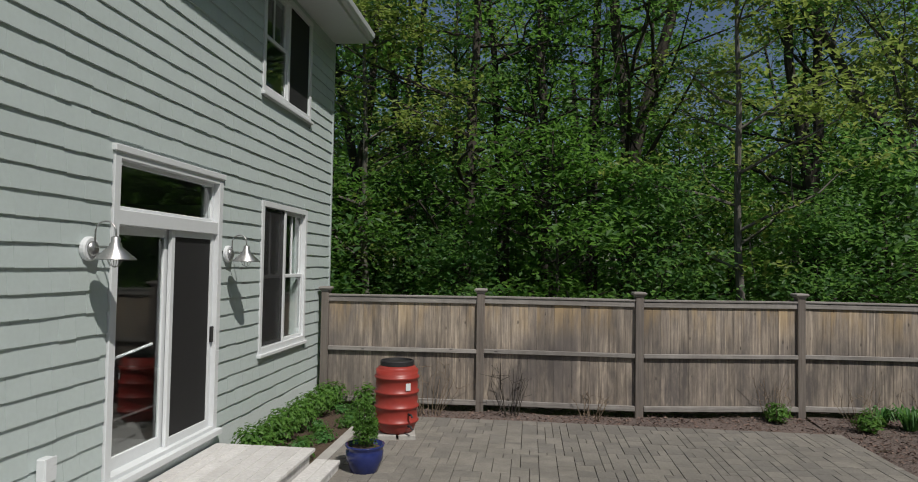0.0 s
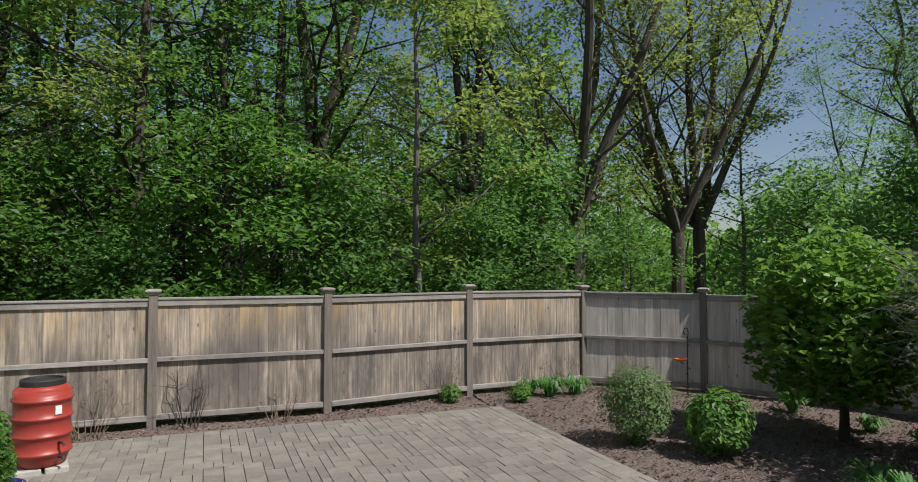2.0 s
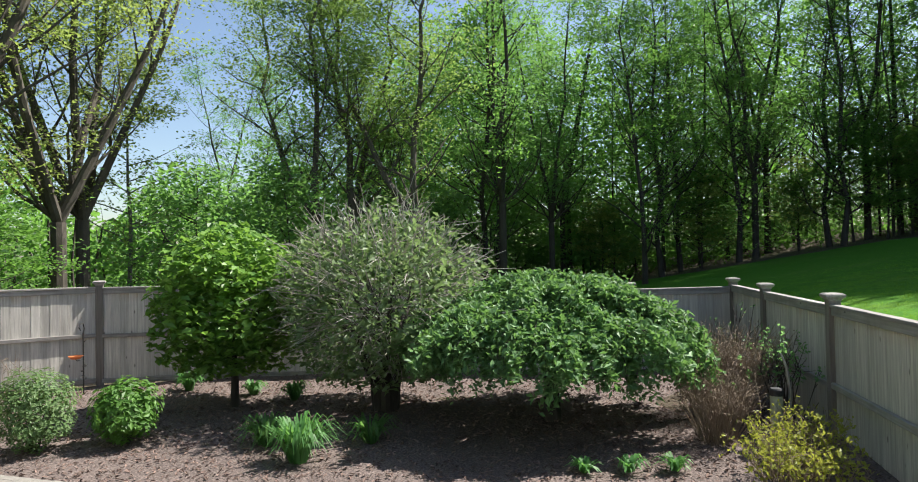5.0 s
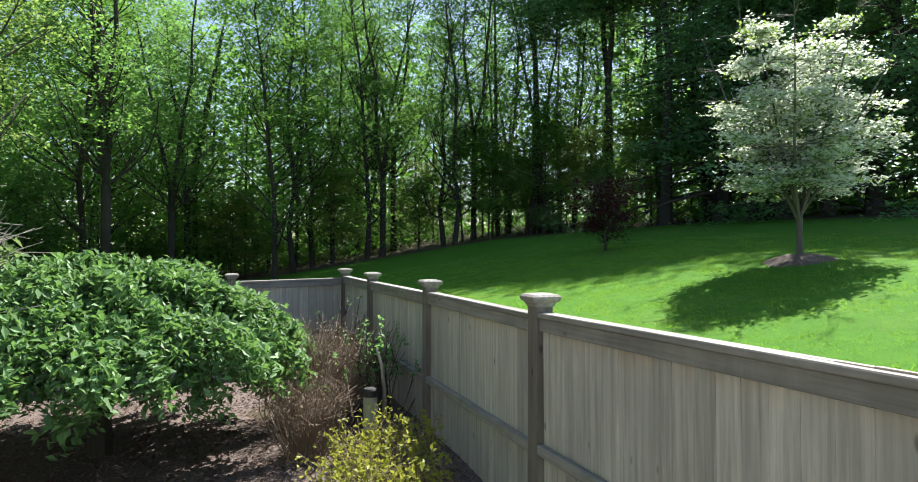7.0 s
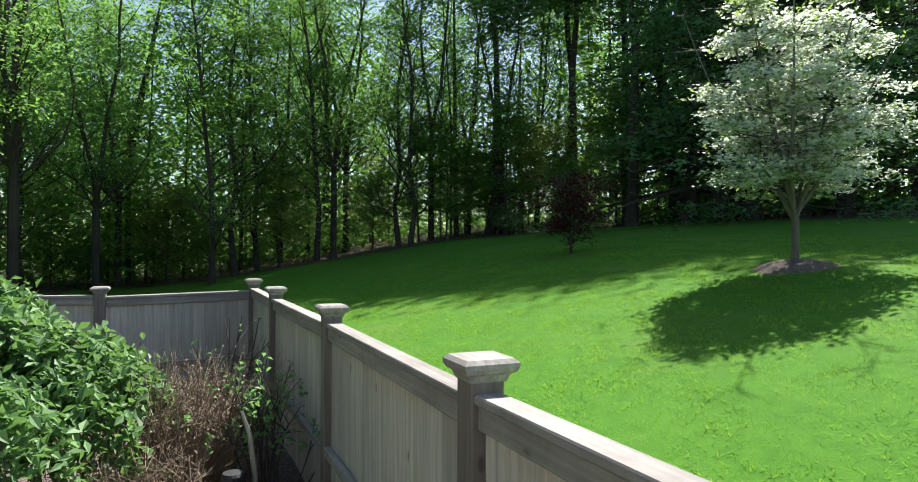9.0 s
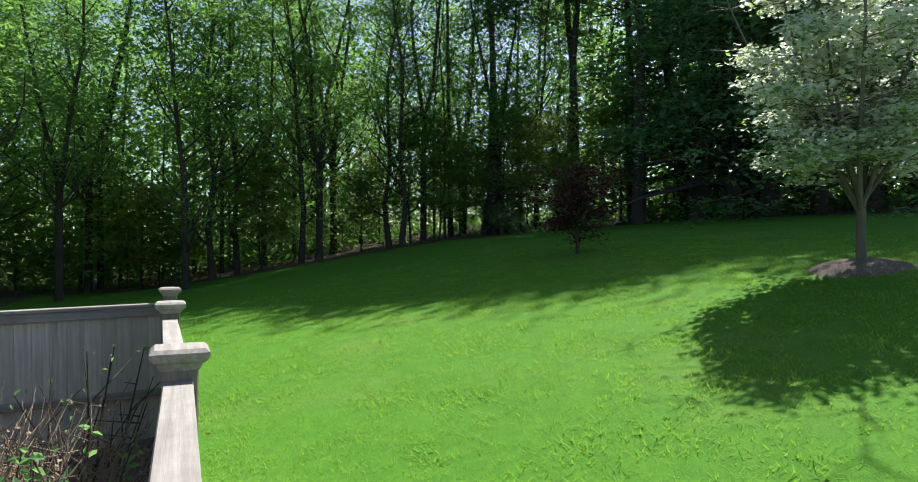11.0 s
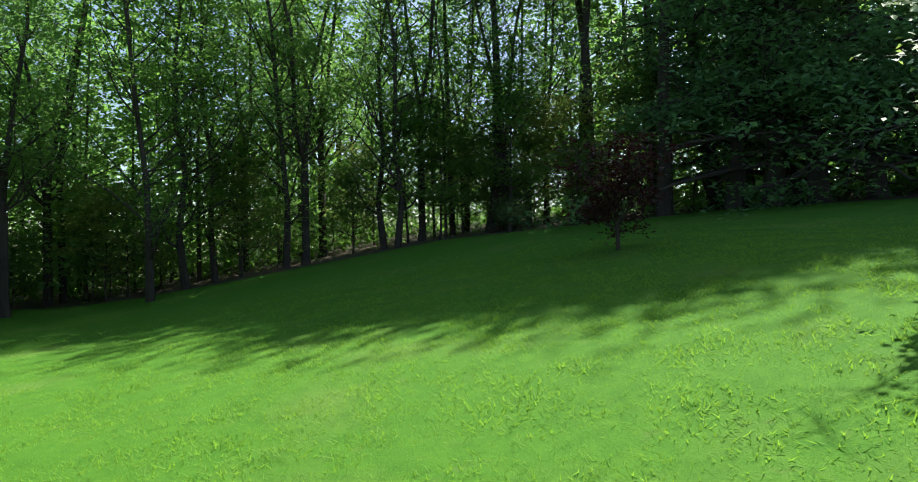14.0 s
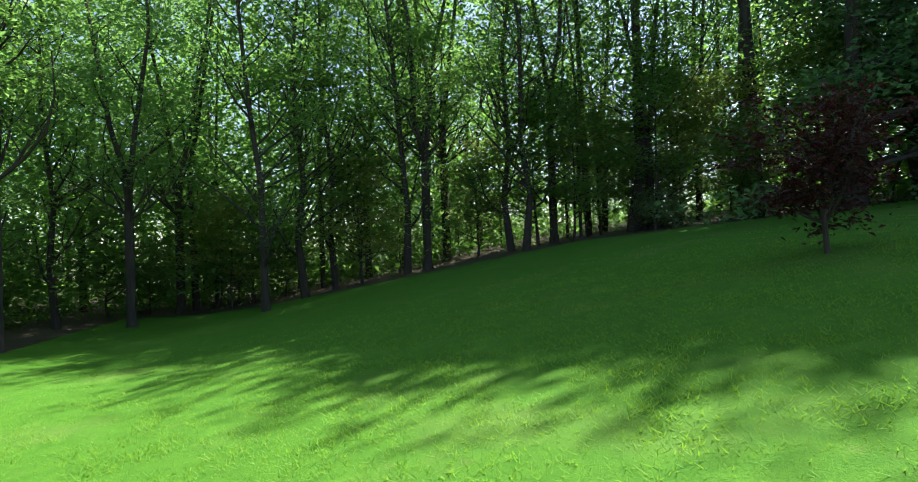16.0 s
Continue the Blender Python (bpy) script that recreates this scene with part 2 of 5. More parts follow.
def glass(name, tint, rough=0.02):
    m, t, b = material(name, rough)
    b.inputs["Base Color"].default_value = (*tint, 1)
    b.inputs["Transmission Weight"].default_value = 1.0
    b.inputs["IOR"].default_value = 1.5
    return m


M_GLASS = glass("window_glass", (0.75, 0.8, 0.8))


def lawn_material():
    m, t, b = material("lawn", 0.95)
    b.inputs["Specular IOR Level"].default_value = 0.15
    v = coords(t)
    fine = noisy(t, v, 55, 6, 0.7)
    mid = noisy(t, v, 5, 5, 0.6)
    wide = noisy(t, v, 0.5, 4)
    col = ramp(t, fine, [(0.25, (0.026, 0.112, 0.006)), (0.55, (0.06, 0.176, 0.014)), (0.8, (0.108, 0.243, 0.022))])
    col = mix(t, 0.4, col, ramp(t, mid, [(0.3, (0.022, 0.102, 0.006)), (0.7, (0.082, 0.208, 0.017))]))
    dry = ramp(t, wide, [(0.52, (0, 0, 0)), (0.7, (0.3, 0.3, 0.3))])
    col = mix(t, dry, col, (0.15, 0.2, 0.055))
    worn = ramp(t, noisy(t, v, 2.3, 6, 0.75), [(0.6, (0, 0, 0)), (0.74, (0.35, 0.35, 0.35))])
    col = mix(t, worn, col, (0.17, 0.19, 0.07))
    t.links.new(col, b.inputs["Base Color"])
    bump(t, b, fine, 0.7, 0.02)
    return m


M_LAWN = lawn_material()


# ---- mesh helpers ----
class Geo:
    """Gathers vertices and faces of one mesh."""

    def __init__(self):
        self.v, self.f = [], []

    def quad_loops(self, loops, close=True, cap=True):
        base = len(self.v)
        n = len(loops[0])
        for lp in loops:
            self.v.extend(tuple(p) for p in lp)
        for i in range(len(loops) - 1):
            for j in range(n if close else n - 1):
                a, b = base + i * n + j, base + i * n + (j + 1) % n
                self.f.append((a, b, b + n, a + n))
        if cap and close:
            self.f.append(tuple(base + j for j in reversed(range(n))))
            self.f.append(tuple(base + (len(loops) - 1) * n + j for j in range(n)))
        return self

    def box(self, lo, hi, c=0.0, m=None):
        """A box with edges worn by c."""
        (x0, y0, z0), (x1, y1, z1) = lo, hi
        c = min(c, (x1 - x0) / 3, (y1 - y0) / 3, (z1 - z0) / 3)

        def ring(z, d):
            a, b, e, g = x0 + d, x1 - d, y0 + d, y1 - d
            if c <= 0:
                return [(a, e, z), (b, e, z), (b, g, z), (a, g, z)]
            return [(a + c, e, z), (b - c, e, z), (b, e + c, z), (b, g - c, z), (b - c, g, z), (a + c, g, z), (a, g - c, z), (a, e + c, z)]
        rings = [ring(z0, 0), ring(z1, 0)] if c <= 0 else [ring(z0, c * .7), ring(z0 + c, 0), ring(z1 - c, 0), ring(z1, c * .7)]
        if m is not None:
            rings = [[m @ Vector(p) for p in r] for r in rings]
        return self.quad_loops(rings)

    def tube(self, pts, radii, n=6, cap=True):
        """A tapered round bar along points."""
        loops = []
        pts = [Vector(p) for p in pts]
        for i, p in enumerate(pts):
            d = (pts[min(i + 1, len(pts) - 1)] - pts[max(i - 1, 0)]).normalized()
            side = d.cross(Vector((0.31, 0.17, 0.93)) if abs(d.z) < 0.9 else Vector((1, 0.1, 0))).normalized()
            up = side.cross(d)
            r = radii[i] if hasattr(radii, "__len__") else radii
            loops.append([p + r * (math.cos(a) * side + math.sin(a) * up) for a in (2 * math.pi * k / n for k in range(n))])
        return self.quad_loops(loops, cap=cap)

    def lathe(self, profile, n=24, at=(0, 0, 0), cap=True):
        x, y, z = at
        loops = [[(x + r * math.cos(2 * math.pi * k / n), y + r * math.sin(2 * math.pi * k / n), z + h) for k in range(n)] for r, h in profile]
        return self.quad_loops(loops, cap=cap)

    def leaves(self, places, sizes, seed=0, lift=0.5, droop=0.0, slim=0.55):
        """A folded leaf of four corners at each place."""
        g = np.random.default_rng(seed)
        p = np.asarray(places, float)
        n = len(p)
        s = np.asarray(sizes, float) * np.ones(n)
        nor = g.normal(size=(n, 3))
        nor /= np.linalg.norm(nor, axis=1)[:, None]
        nor[:, 2] = np.abs(nor[:, 2]) + lift
        nor /= np.linalg.norm(nor, axis=1)[:, None]
        a = np.cross(nor, g.normal(size=(n, 3)))
        a[:, 2] -= droop
        a /= np.linalg.norm(a, axis=1)[:, None] + 1e-9
        b = np.cross(nor, a)
        h = s[:, None] / 2
        fold = nor * h * 0.25
        quad = np.stack([p - a * h, p + b * h * slim + fold, p + a * h, p - b * h * slim + fold], 1).reshape(-1, 3)
        base = len(self.v)
        self.v.extend(map(tuple, quad.tolist()))
        self.f.extend((base + 4 * i, base + 4 * i + 1, base + 4 * i + 2, base + 4 * i + 3) for i in range(n))
        return self

    def mesh(self, name, mat, smooth=False):
        me = bpy.data.meshes.new(name)
        me.from_pydata(self.v, [], self.f)
        me.materials.append(mat)
        if smooth:
            me.polygons.foreach_set("use_smooth", [True] * len(me.polygons))
        me.update()
        return me


def part(name, geo, mat, parent=None, label="", smooth=False, at=None):
    ob = new(name, geo.mesh(name, mat, smooth) if isinstance(geo, Geo) else geo)
    if parent is not None:
        ob.parent = parent
    if at is not None:
        ob.matrix_basis = at
    if label:
        ob["label"] = label
    return ob


def thing(name, label, category, at=None, group="", kind=""):
    ob = new(name)
    if at is not None:
        ob.matrix_basis = at
    return tagged(ob, label, category, group, kind)


def ground_z(x, y):
    """Height of the ground: level yard, lawn that climbs away to the south."""
    p = 0.56 - 0.19 * (y + 12.9) + 0.03 * (x - 17.6)
    if y < -20:
        p -= 0.09 * (-20 - y)
    k, b = 0.25, -0.04
    return max(p, b) + math.log1p(math.exp(-abs(p - b) / k)) * k


def resample(line, n):
    p = np.array(line, float)
    d = np.r_[0, np.cumsum(np.linalg.norm(np.diff(p, axis=0), axis=1))]
    t = np.linspace(0, d[-1], n)
    return np.stack([np.interp(t, d, p[:, 0]), np.interp(t, d, p[:, 1])], 1)


def sheet(inner, outer, n, rows, lift, bump_h=0.0):
    """A sheet laid on the ground between two lines."""
    a, b = resample(inner, n), resample(outer, n)
    g = Geo()
    loops = []
    for k in range(rows + 1):
        q = a + (b - a) * k / rows
        loops.append([(x, y, ground_z(x, y) + lift + bump_h * noise.noise((x * 1.3, y * 1.3, 0))) for x, y in q])
    return g.quad_loops(loops, close=False)


# ---- ground ----
def axis_steps(lo, hi, far):
    mid = list(np.arange(lo, hi + 0.01, 1.5))
    out = [hi + 6 * 1.6 ** k for k in range(1, 10) if hi + 6 * 1.6 ** k < far]
    inn = [lo - 6 * 1.6 ** k for k in range(9, 0, -1) if lo - 6 * 1.6 ** k > -far]
    return [-far] + inn + mid + out + [far]


gx, gy = axis_steps(-12, 60, 600), axis_steps(-40, 40, 600)
g = Geo().quad_loops([[(x, y, (ground_z(max(-12, min(60, x)), max(-40, min(40, y))) - 0.03)) for x in gx] for y in gy], close=False)
g.f = [tuple(reversed(f)) for f in g.f]
tagged(part("ground", g, M_FLOOR, smooth=True), "brown leaf litter of the forest floor", "ground", kind="structure")

FENCE = [(-2.52, -0.03, 1.88), (0.0, 0.0, 1.90), (2.447, 0.0, 1.895), (4.97, 0.407, 1.91), (7.484, 0.714, 1.86), (9.22, -0.63, 1.83),
         (10.4, -2.75, 1.80), (11.4, -4.95, 1.74), (11.9, -7.3, 1.66), (12.0, -9.716, 1.62), (12.307, -11.447, 1.68),
         (10.337, -11.69, 1.69), (7.917, -12.014, 1.708), (5.491, -12.27, 1.738), (2.72, -12.57, 1.84), (0.3, -12.83, 1.9)]
LAWN_IN = [(-14, -14.2), (-2.5, -13.2), (0.65, -12.86), (5.49, -12.34), (7.92, -12.08), (10.34, -11.76), (12.4, -11.5), (12.4, -9.7), (12.8, -7), (13.2, -5)]
LAWN_OUT = [(-14, -33), (0, -33), (10, -32), (18.6, -31), (24, -30.5), (28.8, -29.4), (31.5, -24), (33, -19), (35.5, -11), (38, -3)]
g = sheet(LAWN_IN, LAWN_OUT, 110, 60, 0.03, 0.03)
tagged(part("lawn", g, M_LAWN, smooth=True), "mown green lawn climbing away from the fence", "lawn", kind="structure")
g = sheet([(5.07, 0.5), (5.07, -12.3)], [(5.0, 0.45), (7.48, 0.75), (9.22, -0.6), (10.4, -2.7), (11.4, -4.95), (11.95, -7.3), (12.05, -9.7), (12.3, -11.45), (10.3, -11.7), (7.9, -12.02), (5.5, -12.3)], 70, 40, 0.0, 0.05)
h = sheet([(-1.6, -0.75), (5.07, -0.66)], [(-2.6, 0.0), (2.45, 0.0), (5.0, 0.46)], 40, 6, 0.0, 0.03)
base = len(g.v)
g.v += h.v
g.f += [tuple(i + base for i in reversed(f)) for f in h.f]
tagged(part("mulch_bed", g, M_MULCH, smooth=True), "dark shredded bark mulch bed along the fence", "mulch", kind="structure")
g = sheet([(-2.66, 0.0), (-2.66, -3.5)], [(-1.66, 0.0), (-1.66, -3.5)], 20, 8, 0.02, 0.03)
tagged(part("planting_bed", g, M_BED, smooth=True), "brown soil bed at the foot of the house", "soil", kind="structure")


# ---- fence ----
def fence_run(posts, label, grey, board_w=0.14, shared=False):
    """Posts with caps, three rails on one side, upright boards."""
    f = thing("fence", label, "fence", kind="", group="fence runs")
    dirs = [Vector((b[0] - a[0], b[1] - a[1], 0)).normalized() for a, b in zip(posts, posts[1:])]
    for i, (x, y, z) in enumerate(posts):
        if shared and i == 0:
            continue
        d = dirs[min(i, len(dirs) - 1)] if i == 0 or i == len(dirs) else (dirs[i - 1] + dirs[i]).normalized()
        m = pose(x, y, 0, 0, 0, math.degrees(math.atan2(d.y, d.x)))
        base = ground_z(x, y) - 0.15
        w = 0.062
        post = part("post", Geo().box((-w, -w, base), (w, w, z - 0.055), 0.006), M_POST, f, at=m)
        c = Geo()
        c.quad_loops([[(s * a, s * b, zz) for a, b in ((-1, -1), (1, -1), (1, 1), (-1, 1))] for s, zz in
                      ((0.066, z - 0.085), (0.076, z - 0.06), (0.092, z - 0.05), (0.1, z - 0.035), (0.1, z - 0.02), (0.085, z - 0.006), (0.03, z))])
        part("cap", c, M_RAIL, post, "weathered moulded post cap")
    for (x0, y0, z0), (x1, y1, z1), d in zip(posts, posts[1:], dirs):
        length = math.hypot(x1 - x0, y1 - y0)
        side = Vector((-d.y, d.x, 0))
        slope = (z1 - z0) / length
        rot = Matrix(((d.x, side.x, 0, x0), (d.y, side.y, 0, y0), (slope, 0, 1, z0), (0, 0, 0, 1)))
        gb = min(ground_z(x0, y0) - z0, ground_z(x1, y1) - z1)
        a, b = 0.06, length - 0.06
        part("top_rail", Geo().box((a, -0.055, -0.155), (b, 0.045, -0.122), 0.006), M_RAIL, f, at=rot)
        part("rail_board", Geo().box((a, -0.04, -0.24), (b, -0.012, -0.157), 0.005), M_RAIL, f, at=rot)
        part("middle_rail", Geo().box((a, -0.062, -1.02), (b, -0.012, -0.955), 0.006), M_RAIL, f, at=rot)
        part("bottom_rail", Geo().box((a, -0.062, -1.83), (b, -0.012, -1.75), 0.006), M_RAIL, f, at=rot)
        n = round((b - a) / board_w)
        w = (b - a) / n
        for k in range(n):
            key = (round(w, 4), k % 3)
            mesh = boards.get((key, grey))
            if mesh is None:
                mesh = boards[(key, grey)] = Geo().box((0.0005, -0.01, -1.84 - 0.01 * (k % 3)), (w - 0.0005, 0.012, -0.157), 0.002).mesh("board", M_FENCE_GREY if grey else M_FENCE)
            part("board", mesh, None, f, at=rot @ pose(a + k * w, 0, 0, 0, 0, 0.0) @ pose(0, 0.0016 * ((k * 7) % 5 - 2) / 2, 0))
    return f


boards = {}


# ---- house ----
WX, CORNER = -2.66, 0.51
SOFFIT = 6.06


def house():
    h = thing("house", "two-storey house clad in pale sage shingles with white trim", "house")
    # wall core with openings: strips between openings (door, lower and upper windows)
    door, low, up = (-5.26, -3.50, 0.45, 3.12), (-2.29, -0.76, 1.15, 2.98), (-2.39, -0.74, 4.5, 5.9)
    wall = Geo()
    def slab(y0, y1, z0, z1):
        wall.box((WX - 0.2, y0, z0), (WX, y1, z1))
    slab(-14, door[0], 0.36, SOFFIT + 0.1)
    slab(door[0], door[1], 0.36, door[2]); slab(door[0], door[1], door[3], SOFFIT + 0.1)
    slab(door[1], up[0], 0.36, SOFFIT + 0.1)
    slab(up[0], low[0], 0.36, up[2]); slab(up[0], low[0], up[3], SOFFIT + 0.1)
    slab(low[0], low[1], 0.36, low[2]); slab(low[0], low[1], low[3], up[2]); slab(low[0], low[1], up[3], SOFFIT + 0.1)
    slab(low[1], up[1], 0.36, up[2]); slab(low[1], up[1], up[3], SOFFIT + 0.1)
    slab(up[1], CORNER, 0.36, SOFFIT + 0.1)
    wall.box((-11, CORNER - 0.2, 0.0), (WX - 0.2, CORNER, SOFFIT + 0.1))
    wall.box((-11.2, -14, 0.0), (-11, CORNER, SOFFIT + 0.1))
    wall.box((-11, -14.2, 0.0), (WX, -14, SOFFIT + 0.1))
    part("wall", wall, M_SIDING, h)
    part("foundation", Geo().box((WX - 0.25, -14, -0.4), (WX + 0.008, CORNER, 0.42), 0.01), M_FOUND, h, "whitewashed concrete foundation")
    part("room_lining", Geo().box((-8, -13, 0.3), (-7.9, 0.2, 6)).box((-8, -13, 0.3), (WX - 0.25, 0.2, 0.42)).box((-8, -13, 3.2), (WX - 0.25, 0.2, 3.3)).box((-8, -13, 5.98), (WX - 0.25, 0.2, 6.02)), M_ROOM, h, "interior lining behind the glass, coloured dark to look dim")
    # courses of shingle siding
    openings = [(-5.345, -3.43, 0.3, 3.19), (-2.37, -0.68, 1.04, 3.05), (-2.46, -0.655, 4.40, 5.98)]
    courses, exposure = 32, 0.1767
    r = random.Random(3)
    for c in range(courses):
        z = 0.425 + c * exposure
        spans = [(-9.0, CORNER - 0.045)]
        for y0, y1, z0, z1 in openings:
            if z < z1 - 0.02 and z + exposure > z0 + 0.02:
                spans = [s for a, b in spans for s in ((a, min(b, y0)), (max(a, y1), b)) if s[1] - s[0] > 0.01]
        for a, b in spans:
            y = a
            while y < b - 0.001:
                e = min(b, y + r.uniform(0.75, 1.35))
                if b - e < 0.3:
                    e = b
                top = min(SOFFIT - 0.002, z + exposure + 0.01)
                g, q = Geo(), y
                while q < e - 0.001:
                    w = e if e - q < 0.34 else q + r.uniform(0.17, 0.3)
                    jut, butt = 0.021 + r.uniform(-0.003, 0.003), z + r.choice((0, 0, 0.001, 0.003, 0.005, -0.004))
                    g.quad_loops([[(WX + 0.001, t, butt), (WX + jut, t, butt), (WX + jut, t, butt + 0.004), (WX + 0.004, t, top), (WX + 0.001, t, top)] for t in (q + 0.0012, w - 0.0012)])
                    q = w
                part("shingle_course", g, M_SIDING, h)
                y = e
    part("corner_board", Geo().box((WX + 0.001, CORNER - 0.045, 0.3), (WX + 0.026, CORNER + 0.02, SOFFIT), 0.004), M_SIDING, h)
    # roof, soffit, gutter
    over = 0.6
    part("soffit", Geo().box((WX, -14, SOFFIT), (WX + over - 0.03, CORNER + 0.04, SOFFIT + 0.03)), M_TRIM, h)
    part("fascia", Geo().box((WX + over - 0.03, -14, SOFFIT - 0.01), (WX + over, CORNER + 0.04, SOFFIT + 0.17), 0.004), M_TRIM, h)
    gut = Geo().quad_loops([[(WX + over + dx, t, SOFFIT + dz) for dx, dz in ((0.002, 0.05), (0.06, 0.05), (0.095, 0.09), (0.11, 0.16), (0.095, 0.16), (0.002, 0.15))] for t in (-14, CORNER + 0.05)])
    part("gutter", gut, M_TRIM, h, "white metal gutter")
    roof = Geo().quad_loops([[(WX + over + 0.03, t, SOFFIT + 0.17), (-6.8, t, SOFFIT + 2.6), (-11.6, t, SOFFIT + 0.17), (-11.6, t, SOFFIT + 0.1), (-6.8, t, SOFFIT + 2.5), (WX + over, t, SOFFIT + 0.1)] for t in (-14.2, CORNER + 0.1)])
    part("roof", roof, M_BLOCK, h, "grey shingled roof")
    part("gable", Geo().quad_loops([[(WX, t, SOFFIT + 0.1), (-6.8, t, SOFFIT + 2.45), (-11, t, SOFFIT + 0.1)] for t in (CORNER - 0.1, CORNER)]), M_SIDING, h)
    return h


def frame_geo(y0, y1, z0, z1, w, x0, x1, c=0.004, sill=None):
    s = w if sill is None else sill
    return (Geo().box((x0, y0, z0), (x1, y0 + w, z1), c).box((x0, y1 - w, z0), (x1, y1, z1), c)
            .box((x0, y0 + w, z1 - w), (x1, y1 - w, z1), c).box((x0, y0 + w, z0), (x1, y1 - w, z0 + s), c))


def pane(parent, y0, y1, z0, z1, x):
    p = part("pane", Geo().box((x - 0.004, y0, z0), (x + 0.004, y1, z1)), M_GLASS, parent)
    p.visible_shadow = False
    return p


def double_hung(win, y0, y1, z0, z1, muntin=True, screen=None):
    """An upper sash with a muntin, a lower sash set in front of it."""
    mid = (z0 + z1) / 2
    x = WX - 0.03
    part("upper_sash", frame_geo(y0, y1, mid - 0.02, z1, 0.045, x - 0.045, x - 0.012), M_TRIM, win)
    pane(win, y0 + 0.04, y1 - 0.04, mid, z1 - 0.04, x - 0.03)
    part("lower_sash", frame_geo(y0, y1, z0, mid + 0.02, 0.045, x - 0.01, x + 0.02), M_TRIM, win)
    pane(win, y0 + 0.04, y1 - 0.04, z0 + 0.04, mid - 0.02, x + 0.002)
    if muntin:
        c = (y0 + y1) / 2
        part("muntin", Geo().box((x - 0.034, c - 0.009, mid), (x - 0.01, c + 0.009, z1 - 0.04)), M_TRIM, win)
    if screen:
        part("insect_screen", Geo().box((x + 0.022, y0 + 0.01, z0 + 0.01), (x + 0.028, y1 - 0.01, z1 - 0.01)), screen, win, "black insect screen")


def windows():
    for name, (y0, y1, z0, z1), screens in (("window_1", (-2.363, -0.686, 1.08, 3.047), False), ("window_2", (-2.455, -0.65, 4.43, 5.97), True)):
        w = thing(name, "white double-hung twin window with dark panes", "window", kind="structure")
        part("window_frame", frame_geo(y0, y1, z0, z1, 0.075, WX - 0.12, WX + 0.03), M_TRIM, w)
        part("window_sill", Geo().box((WX + 0.001, y0 - 0.03, z0 - 0.045), (WX + 0.065, y1 + 0.03, z0), 0.006), M_TRIM, w)
        c = (y0 + y1) / 2
        part("mullion", Geo().box((WX - 0.1, c - 0.03, z0 + 0.075), (WX + 0.012, c + 0.03, z1 - 0.075), 0.004), M_TRIM, w)
        double_hung(w, y0 + 0.075, c - 0.03, z0 + 0.075, z1 - 0.075, True, None if screens else M_GAUZE)
        double_hung(w, c + 0.03, y1 - 0.075, z0 + 0.075, z1 - 0.075, not screens, M_SCREEN if screens else None)


def patio_door():
    d = thing("door_1", "white sliding patio door with transom, black screen half closed", "door", kind="structure")
    y0, y1, z0, z1 = -5.334, -3.437, 0.42, 3.186
    part("door_frame", frame_geo(y0, y1, z0, z1, 0.085, WX - 0.14, WX + 0.03, sill=0.05), M_TRIM, d)
    part("head_casing", Geo().box((WX + 0.001, y0 - 0.02, z1 - 0.03), (WX + 0.05, y1 + 0.02, z1 + 0.03), 0.006), M_TRIM, d)
    part("transom_bar", Geo().box((WX - 0.13, y0 + 0.085, 2.55), (WX + 0.02, y1 - 0.085, 2.68), 0.006), M_TRIM, d)
    tr = part("transom", frame_geo(y0 + 0.085, y1 - 0.085, 2.68, z1 - 0.085, 0.035, WX - 0.09, WX - 0.04), M_TRIM, d)
    pane(tr, y0 + 0.11, y1 - 0.11, 2.71, z1 - 0.11, WX - 0.065)
    c = (y0 + y1) / 2 + 0.02
    left = part("sliding_panel", frame_geo(y0 + 0.085, c + 0.04, z0 + 0.05, 2.55, 0.075, WX - 0.11, WX - 0.075, sill=0.11), M_TRIM, d)
    pane(left, y0 + 0.15, c - 0.03, z0 + 0.15, 2.48, WX - 0.09)
    part("security_bar", Geo().tube([(WX - 0.16, y0 + 0.16, 1.38), (WX - 0.16, c - 0.06, 1.46)], 0.014, 8), M_TRIM, left)
    right = part("fixed_panel", frame_geo(c, y1 - 0.085, z0 + 0.05, 2.55, 0.06, WX - 0.06, WX - 0.02, sill=0.08), M_TRIM, d)
    part("insect_screen", Geo().box((WX - 0.045, c + 0.05, z0 + 0.12), (WX - 0.038, y1 - 0.135, 2.5)), M_SCREEN, right, "black insect screen")
    part("handle", Geo().box((WX - 0.02, y1 - 0.14, 1.38), (WX + 0.012, y1 - 0.1, 1.55), 0.006), M_BLACK, right)
    part("threshold", Geo().box((WX + 0.001, y0 - 0.02, z0 - 0.05), (WX + 0.09, y1 + 0.02, z0 + 0.012), 0.005), M_TRIM, d)


